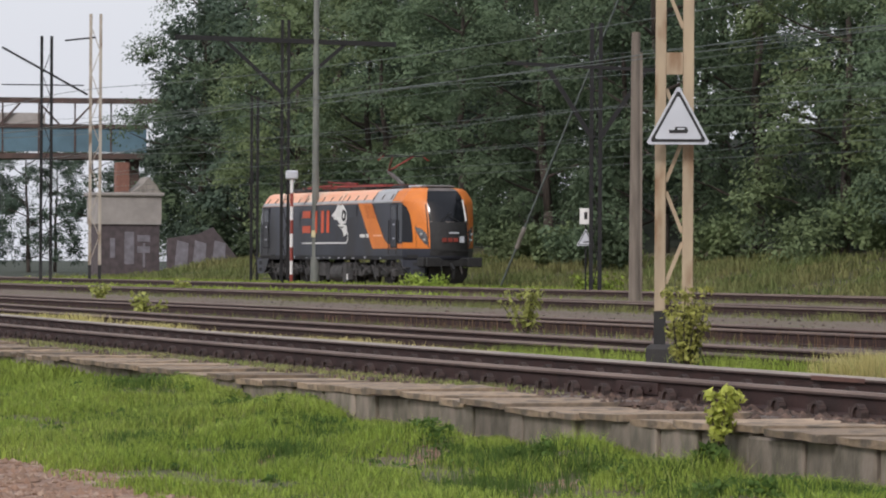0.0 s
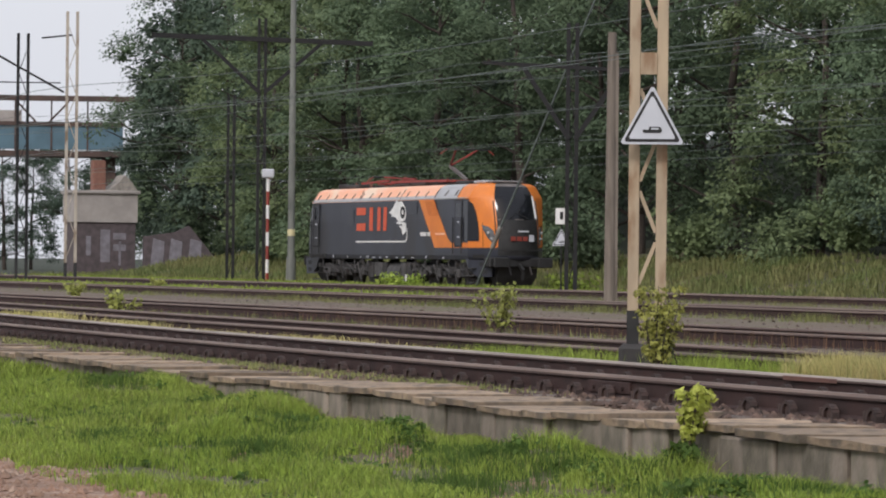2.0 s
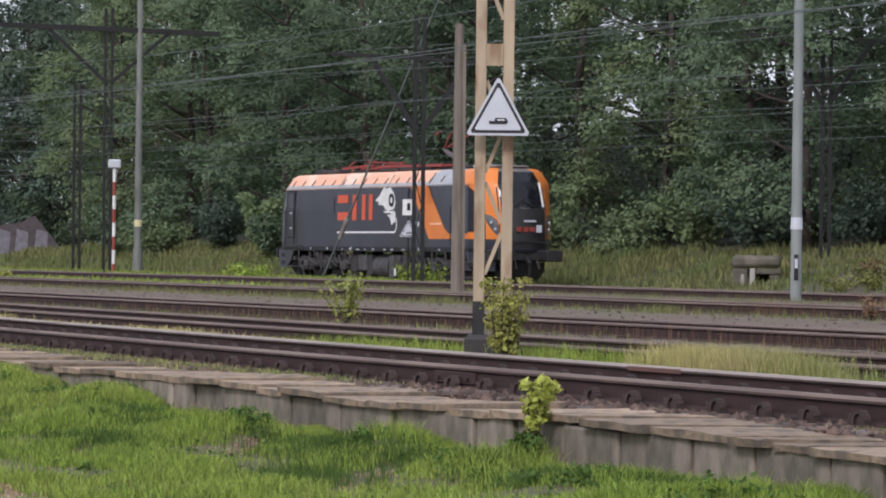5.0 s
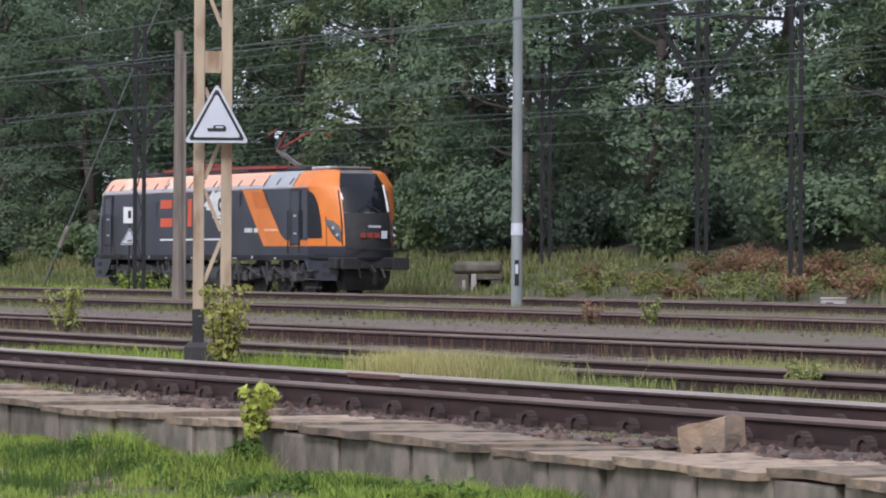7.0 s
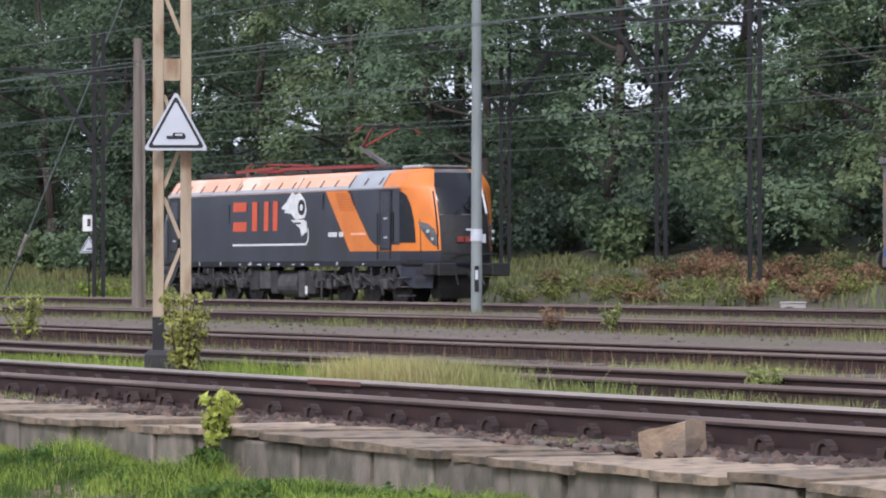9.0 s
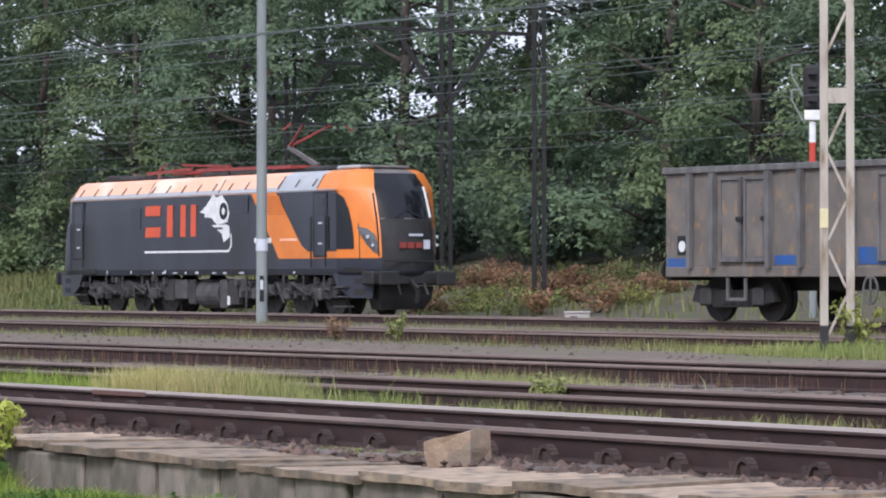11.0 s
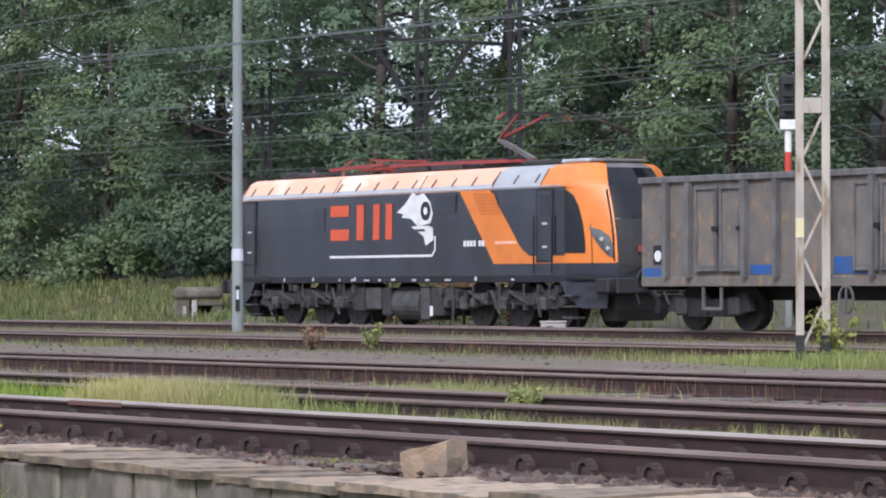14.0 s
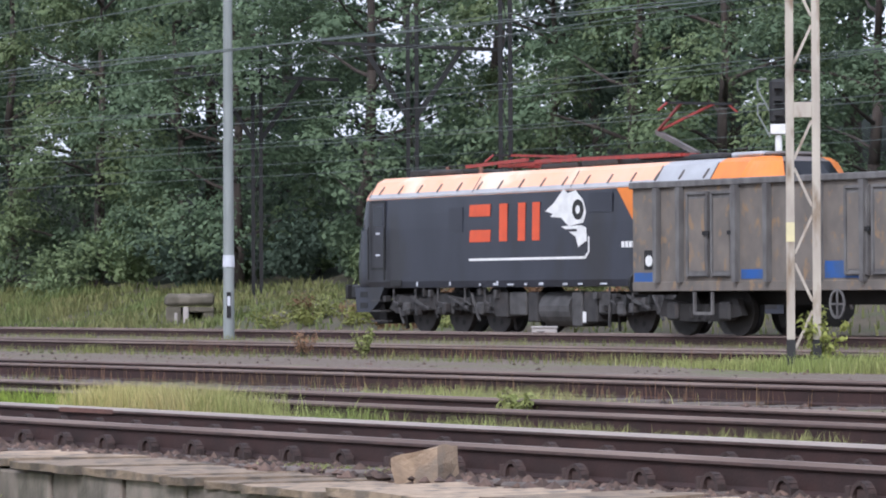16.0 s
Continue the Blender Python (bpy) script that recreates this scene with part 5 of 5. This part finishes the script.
part("screen_trim", bars(((9.53, 0.74, 2.66), (9.18, 0.72, 3.48), 0.06)), "white", loco, "pale windscreen edge")
part("wiper", bars(((9.77, -0.4, 2.66), (9.63, 0.1, 3.0), 0.025), ((9.78, 0.35, 2.66), (9.73, -0.05, 2.84), 0.025)), "black", loco)
part("screen_sill", bars(((9.49, -0.8, 2.62), (9.78, 0, 2.62), 0.04), ((9.78, 0, 2.62), (9.49, 0.8, 2.62), 0.04)), "greyroof", loco)
for i in range(3):
    part("front_mark", boxes((9.9, 9.96, -0.4 + i * 0.24, -0.22 + i * 0.24, 1.84, 2.0)), "dullred", loco)
part("front_mark", boxes((9.88, 9.93, 0.34, 0.52, 1.82, 2.06)), "signgrey", loco)
part("front_number_bar", boxes((9.86, 9.91, -0.1, 0.32, 2.16, 2.22)), "signgrey", loco)
part("front_grab_rail", bars(((9.92, -0.9, 1.5), (9.98, 0.9, 1.5), 0.03)), "black", loco)
# roof equipment
for x0, x1, top in ((-6.9, -5.2, 4.1), (-1.3, 0.4, 4.09), (0.6, 2.2, 4.13), (5.3, 6.6, 4.1)):
    part("roof_cowl", boxes((x0, x1, -0.8, 0.8, 3.96, top), bevel=0.04), "underframe", loco, "low dark roof cowl")
part("roof_duct", boxes((-8.3, -7.2, -0.6, 0.6, 3.97, 4.16), bevel=0.04), "black", loco)
part("roof_duct", boxes((6.9, 8.1, -0.7, 0.7, 3.97, 4.08), bevel=0.04), "silver", loco)
part("roof_duct", boxes((7.6, 8.7, -0.6, 0.6, 3.965, 4.06), bevel=0.04), "greyroof", loco)
part("roof_duct", boxes((2.6, 5.2, -0.5, 0.3, 3.97, 4.08), bevel=0.03), "black", loco)
for i in range(7):
    x = -6.6 + i * 1.7
    part("insulator", bar(bmesh.new(), (x, -0.4, 3.95), (x, -0.4, 4.2), 0.12, sides=8), "brick", loco)
part("roof_cable", bars(((-7.0, -0.4, 4.2), (4.6, -0.4, 4.2), 0.04)), "black", loco)


def pantograph(x, raised, d):
    p = part("pantograph", bars(((x - 0.9, -0.5, 4.12), (x + 0.9, -0.5, 4.12), 0.07), ((x - 0.9, 0.5, 4.12), (x + 0.9, 0.5, 4.12), 0.07), ((x - 0.9, -0.5, 4.12), (x - 0.9, 0.5, 4.12), 0.07), ((x + 0.9, -0.5, 4.12), (x + 0.9, 0.5, 4.12), 0.07)), "panto", loco, "red pantograph")
    kn, hd = ((x - d * 0.95, 0, 4.72), (x + d * 0.8, 0, 5.3)) if raised else ((x - d * 1.9, 0, 4.27), (x + d * 0.6, 0, 4.38))
    part("lower_arm", bars(((x + d * 0.8, 0, 4.15), kn, 0.11)), "greyroof" if raised else "panto", p)
    part("upper_arm", bars((kn, (hd[0], -0.45, hd[2]), 0.055), (kn, (hd[0], 0.45, hd[2]), 0.055)), "panto", p)
    part("contact_strip", bars(((hd[0] - 0.15, -0.85, hd[2]), (hd[0] - 0.15, 0.85, hd[2]), 0.05), ((hd[0] + 0.15, -0.85, hd[2]), (hd[0] + 0.15, 0.85, hd[2]), 0.05)), "black", p)
    for s in (-1, 1):
        part("horn", bars(((hd[0], s * 0.85, hd[2]), (hd[0], s * 1.1, hd[2] - 0.18), 0.04)), "panto", p)


pantograph(3.7, True, 1)
pantograph(-2.9, False, -1)
part("roof_rail", bars(((-1.6, -0.75, 4.16), (4.4, -0.75, 4.12), 0.08), ((-5.0, -0.75, 4.14), (-2.0, -0.75, 4.22), 0.08)), "panto", loco, "red roof rails")

# running gear
for c in (-5.2, 5.2):
    bogie = part("bogie", prism([(c - 2.9, 0.62), (c - 2.5, 0.98), (c - 1.1, 0.86), (c, 0.98), (c + 1.1, 0.86), (c + 2.5, 0.98), (c + 2.9, 0.62), (c + 2.5, 0.5), (c, 0.62), (c - 2.5, 0.5)], -1.32, -1.05), "underframe", loco, "dusty bogie frame")
    part("frame", prism([(c - 2.9, 0.62), (c - 2.5, 0.98), (c, 0.98), (c + 2.5, 0.98), (c + 2.9, 0.62), (c, 0.55)], 1.05, 1.32), "underframe", bogie)
    for k in (-1.9, 0, 1.9):
        for s in (-1, 1):
            w = part("wheel", disc_y(bmesh.new(), 0, -0.07, 0.07, 0, 0.61, 28), "wheelsteel", loco, at=pose(c + k, s * 0.75, 0.61))
            part("hub", disc_y(bmesh.new(), 0, -0.14, 0.14, 0, 0.16, 12), "underframe", w)
            for q in range(6):
                t = q * math.pi / 3
                part("web_hole", disc_y(bmesh.new(), 0.36 * math.cos(t), -0.074, 0.074, 0.36 * math.sin(t), 0.07, 8), "black", w)
        part("axle_box", boxes((c + k - 0.17, c + k + 0.17, -1.4, -1.1, 0.46, 0.78), bevel=0.04), "bogiegrey", bogie)
        for e in (-0.42, 0.42):
            part("spring", bar(bmesh.new(), (c + k + e, -1.26, 0.5), (c + k + e, -1.26, 0.9), 0.14, sides=10), "bogiegrey", bogie)
    for e in (-1.0, 1.0):
        part("damper", bars(((c + e - 0.5, -1.44, 0.92), (c + e + 0.45, -1.44, 0.62), 0.06)), "bogiegrey", bogie)
        part("sand_pipe", bars(((c + e * 2.7, -0.95, 0.8), (c + e * 2.78, -0.85, 0.1), 0.06)), "underframe", bogie)
rr = random.Random(21)
for c in (-5.2, 5.2):
    for i in range(15):
        x = c - 2.9 + i * 0.4 + rr.uniform(-0.12, 0.12)
        z = rr.uniform(0.42, 0.95)
        w, h = rr.uniform(0.05, 0.2), rr.uniform(0.06, 0.26)
        part("bracket", boxes((x, x + w, -1.47, -1.3, z, z + h), bevel=0.012), rr.choice(("underframe", "underframe", "bogiegrey", "black")), loco)
    for i in range(3):
        x = c - 2.2 + i * 1.9 + rr.uniform(-0.2, 0.2)
        part("brake_rod", bars(((x, -1.42, rr.uniform(0.75, 1.0)), (x + rr.uniform(-0.3, 0.4), -1.4, rr.uniform(0.2, 0.4)), 0.05)), rr.choice(("underframe", "bogiegrey")), loco)
    for i in range(5):
        x = c - 2.4 + i * 1.2 + rr.uniform(-0.15, 0.15)
        part("air_pipe", bars(((x, -1.46, 1.12), (x, -1.46, 0.8), 0.035), ((x, -1.46, 0.8), (x + 0.3, -1.46, 0.72), 0.035)), "bogiegrey", loco)
part("equipment_tank", bar(bmesh.new(), (-0.45, -0.95, 0.62), (0.95, -0.95, 0.62), 0.85, sides=20), "bogiegrey", loco, "grey cylindrical tank")
for x0, x1, z0, mt in ((-1.9, -1.1, 0.45, "bogiegrey"), (-1.0, -0.55, 0.3, "underframe"), (1.05, 1.5, 0.2, "bogiegrey"), (1.6, 2.2, 0.3, "underframe"), (2.25, 2.75, 0.5, "bogiegrey"), (-2.6, -2.0, 0.4, "underframe")):
    part("equipment_box", boxes((x0, x1, -1.35, -0.5, z0, 1.02), bevel=0.03), mt, loco)
part("marker_plate", boxes((1.58, 1.72, -1.37, -1.355, 0.3, 0.55)), "white", loco)
part("underfloor", boxes((-8.6, 8.6, -0.9, 0.9, 0.72, 1.02)), "black", loco)
def plough(e, d):
    bm = prism([(e * (9.4 - d), 0.22), (e * (10.0 - d), 0.22), (e * (10.15 - d), 0.5), (e * (10.25 - d), 0.84), (e * (9.4 - d), 0.84)], -0.8, 0.8)
    for v in bm.verts:
        if v.co.z < 0.3:
            v.co.y *= 0.8
    return bm


for e, d in ((-1, 0.0), (1, 0.62)):
    skirt = prism([(e * 8.1, 1.16), (e * 8.45, 0.74), (e * 8.9, 0.52), (e * 9.6, 0.52), (e * 9.7, 1.16)], -1.475, -1.3)
    part("skirt", wrap(skirt) if e > 0 else skirt, "anthracite", loco, "grey cab skirt")
    for z in (0.62, 0.9):
        hole = boxes((e * 9.2 - 0.2, e * 9.2 + 0.2, -1.482, -1.476, z, z + 0.15))
        part("foothold", wrap(hole) if e > 0 else hole, "black", loco)
    lo, hi = sorted((e * (9.85 - d), e * (10.45 - d)))
    part("buffer_beam", boxes((lo, hi, -1.2, 1.2, 0.86, 1.24), bevel=0.05), "black", loco)
    part("snow_plough", plough(e, d), "black", loco)
    for k in range(3):
        part("step_tread", boxes((e * 8.5 - 0.25, e * 8.5 + 0.25, -1.5, -1.15, 0.28 + k * 0.26, 0.32 + k * 0.26)), "bogiegrey", loco)
    for y in (-0.875, 0.875):
        b = part("buffer", bars(((e * (10.4 - d), y, 1.05), (e * (10.78 - d), y, 1.05), 0.24), sides=14), "underframe", loco)
        part("buffer_plate", boxes((e * (10.8 - d) - 0.05, e * (10.8 - d) + 0.05, y - 0.29, y + 0.29, 0.86, 1.24), bevel=0.03), "black", b)
    part("coupling", bars(((e * (10.4 - d), 0, 1.0), (e * (10.8 - d), 0, 0.75), 0.1), ((e * (10.8 - d), 0, 0.75), (e * (10.75 - d), 0, 0.4), 0.09)), "black", loco)
    for y in (-0.4, 0.4):
        part("brake_hose", bars(((e * (10.4 - d), y, 0.95), (e * (10.62 - d), y * 1.05, 0.6), 0.05)), "underframe", loco)

# the 20.8 m body above, shortened to 19.7 m to match the camera's view
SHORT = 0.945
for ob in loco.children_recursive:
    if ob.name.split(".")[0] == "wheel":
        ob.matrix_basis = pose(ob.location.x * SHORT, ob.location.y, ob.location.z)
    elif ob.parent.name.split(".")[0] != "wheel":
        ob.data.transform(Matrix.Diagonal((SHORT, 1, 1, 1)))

# ---------------- open wagon ----------------
wag = thing("open_wagon", pose(-49.25, 44.35, 0), "weathered brown high-sided open freight wagon with blue panels", "freight wagon")
WL, WW, WB, WT = 7.0, 1.38, 1.04, 2.9
wall = part("side_wall", boxes((-WL, WL, -WW, -WW + 0.06, WB, WT)), "wagon", wag)
part("side_wall", boxes((-WL, WL, WW - 0.06, WW, WB, WT)), "wagon", wag)
for e in (-1, 1):
    part("end_wall", boxes((e * (WL - 0.03) - 0.03, e * (WL - 0.03) + 0.03, -WW + 0.062, WW - 0.062, WB, WT)), "wagon", wag)
    for y in (-1.0, -0.35, 0.35, 1.0):
        part("end_rib", boxes((e * (WL + 0.05) - 0.05, e * (WL + 0.05) + 0.05, y - 0.06, y + 0.06, WB, WT - 0.1)), "wagongrey", wag)
part("floor", boxes((-WL + 0.07, WL - 0.07, -WW + 0.07, WW - 0.07, WB, WB + 0.1)), "wagongrey", wag)
part("top_rail", boxes((-WL - 0.04, WL + 0.04, -WW - 0.08, -WW + 0.1, WT, WT + 0.13), bevel=0.015), "wagongrey", wag, "grey top rail")
part("top_rail", boxes((-WL - 0.04, WL + 0.04, WW - 0.1, WW + 0.08, WT, WT + 0.13), bevel=0.015), "wagongrey", wag)
part("sole_bar", boxes((-WL, WL, -WW - 0.02, -WW + 0.12, WB - 0.17, WB + 0.02), bevel=0.01), "wagon", wag)
ribs = [-6.15, -5.42, -3.7, -2.75, -1.25, 0.0, 1.35, 2.9, 3.95, 5.7, 6.45]
for x in ribs:
    part("rib", prism([(x - 0.065, WT), (x + 0.065, WT), (x + 0.05, WB), (x - 0.05, WB)], -WW - 0.13, -WW + 0.001), "wagongrey", wag)
for x0 in (-5.28, -0.6, 4.15):
    for k in range(2):
        a = x0 + 0.05 + k * 0.76
        d = part("door", boxes((a, a + 0.68, -WW - 0.05, -WW - 0.002, WB + 0.1, WT - 0.1)), "wagongrey", wag, "grey side door")
        part("door_panel", boxes((a + 0.1, a + 0.58, -WW - 0.062, -WW - 0.051, WB + 0.22, WT - 0.24)), "wagon", d)
        part("door_frame", bars(((a + 0.04, -WW - 0.06, WB + 0.12), (a + 0.04, -WW - 0.06, WT - 0.12), 0.06, 0.03), ((a + 0.64, -WW - 0.06, WB + 0.12), (a + 0.64, -WW - 0.06, WT - 0.12), 0.06, 0.03), ((a + 0.04, -WW - 0.06, WT - 0.14), (a + 0.64, -WW - 0.06, WT - 0.14), 0.06, 0.03), ((a + 0.04, -WW - 0.06, WB + 0.14), (a + 0.64, -WW - 0.06, WB + 0.14), 0.06, 0.03)), "wagongrey", d)
        part("latch", boxes((a + 0.55, a + 0.75, -WW - 0.1, -WW - 0.063, 1.95, 2.03)), "dark", d)
for x0, x1, z0, z1 in ((-3.6, -2.85, 1.1, 1.28), (-6.95, -6.22, 1.06, 1.24), (-1.15, -0.1, 1.1, 1.42), (1.5, 2.7, 1.1, 1.42)):
    part("blue_panel", boxes((x0, x1, -WW - 0.008, -WW - 0.002, z0, z1)), "blue", wag, "blue painted panel")
part("plate_board", boxes((-6.62, -6.3, -WW - 0.012, -WW - 0.003, 1.3, 1.68)), "dark", wag)
part("round_plate", disc_y(bmesh.new(), -6.46, -WW - 0.025, -WW - 0.013, 1.47, 0.11, 16), "white", wag, "white round plate")
part("floor_beam", boxes((-WL + 0.2, WL - 0.2, -0.4, 0.4, 0.6, 0.98)), "wagongear", wag)
for c in (-5.2, 5.2):
    bg = part("bogie", prism([(c - 1.3, 0.4), (c - 1.15, 0.72), (c - 0.4, 0.62), (c + 0.4, 0.62), (c + 1.15, 0.72), (c + 1.3, 0.4), (c + 0.55, 0.28), (c - 0.55, 0.28)], -1.12, -0.98), "wagongear", wag, "rusty bogie frame")
    for k in (-0.82, 0.82):
        part("axle_box", boxes((c + k - 0.17, c + k + 0.17, -1.2, -0.98, 0.3, 0.66), bevel=0.04), "underframe", bg)
        for s in (-0.75, 0.75):
            part("wheel", disc_y(bmesh.new(), c + k, s - 0.06, s + 0.06, 0.46, 0.46, 24), "wagongear", wag)
    for k in (-0.25, 0, 0.25):
        part("spring", bar(bmesh.new(), (c + k, -1.08, 0.34), (c + k, -1.08, 0.62), 0.17, sides=10), "wagongear", bg)
part("step_frame", bars(((-5.0, -WW - 0.03, 0.85), (-5.0, -WW - 0.03, 0.42), 0.05), ((-4.45, -WW - 0.03, 0.85), (-4.45, -WW - 0.03, 0.42), 0.05), ((-5.0, -WW - 0.03, 0.44), (-4.45, -WW - 0.03, 0.44), 0.06)), "wagongrey", wag)
hw = part("hand_wheel", bars(*[((-0.7 + 0.2 * math.cos(a), -WW - 0.1, 0.62 + 0.26 * math.sin(a)), (-0.7 + 0.2 * math.cos(a + 0.45), -WW - 0.1, 0.62 + 0.26 * math.sin(a + 0.45)), 0.035) for a in np.arange(0, 6.28, 0.4488)], ((-0.9, -WW - 0.1, 0.62), (-0.5, -WW - 0.1, 0.62), 0.03), ((-0.7, -WW - 0.1, 0.36), (-0.7, -WW - 0.1, 0.9), 0.03)), "wagongrey", wag, "grey brake hand wheel")
for e in (-1, 1):
    part("head_stock", boxes((e * (WL + 0.02) - 0.08, e * (WL + 0.02) + 0.08, -1.3, 1.3, 0.8, 1.12), bevel=0.02), "wagongear", wag)
    for s in (-0.875, 0.875):
        b = part("buffer", bars(((e * (WL + 0.1), s, 1.03), (e * (WL + 0.5), s, 1.03), 0.2), sides=12), "wagongear", wag)
        part("buffer_plate", disc_y(bmesh.new(), 0, -0.03, 0.03, 0, 0.22, 14), "black", b, at=pose(e * (WL + 0.53), s, 1.03, 0, 0, 90))


# ---------------- what moves ----------------
def motions():
    # seconds and the distance of the locomotive's nose along the yard
    nose = [(0, -127.2), (1, -122.7), (2, -118.2), (3, -113.7), (4, -109.2), (5.5, -102.4), (7, -95.65), (8, -91.2), (9, -86.75), (10, -82.3),
            (11.25, -76.75), (12.5, -71.45), (13, -69.4), (14, -65.5), (15, -61.75), (16, -58.1)]
    rows = []
    wheels = [w for w in loco.children if w.name.split(".")[0] == "wheel"]
    times = [i * 0.1 for i in range(161)]
    where = [float(np.interp(t, [a for a, _ in nose], [b for _, b in nose])) for t in times]
    smooth = np.convolve(np.pad(where, 6, mode="reflect", reflect_type="odd"), np.ones(13) / 13, mode="valid")
    for i in range(0, 161, 5):
        x = float(smooth[i]) - 9.9
        turn = math.degrees(math.atan2(loco_y(x + 5) - loco_y(x - 5), 10))
        rows.append((times[i], pose(x, loco_y(x), loco_z(x), 0, 0, turn)))
    walk(loco, rows)
    # rolling wheels
    for w in wheels:
        at = w.matrix_basis.translation.copy()
        spin = [(times[i], pose(at.x, at.y, at.z, 0, math.degrees((float(smooth[i]) - float(smooth[0])) / 0.61) % 360)) for i in range(161)]
        walk(w, spin)


motions()
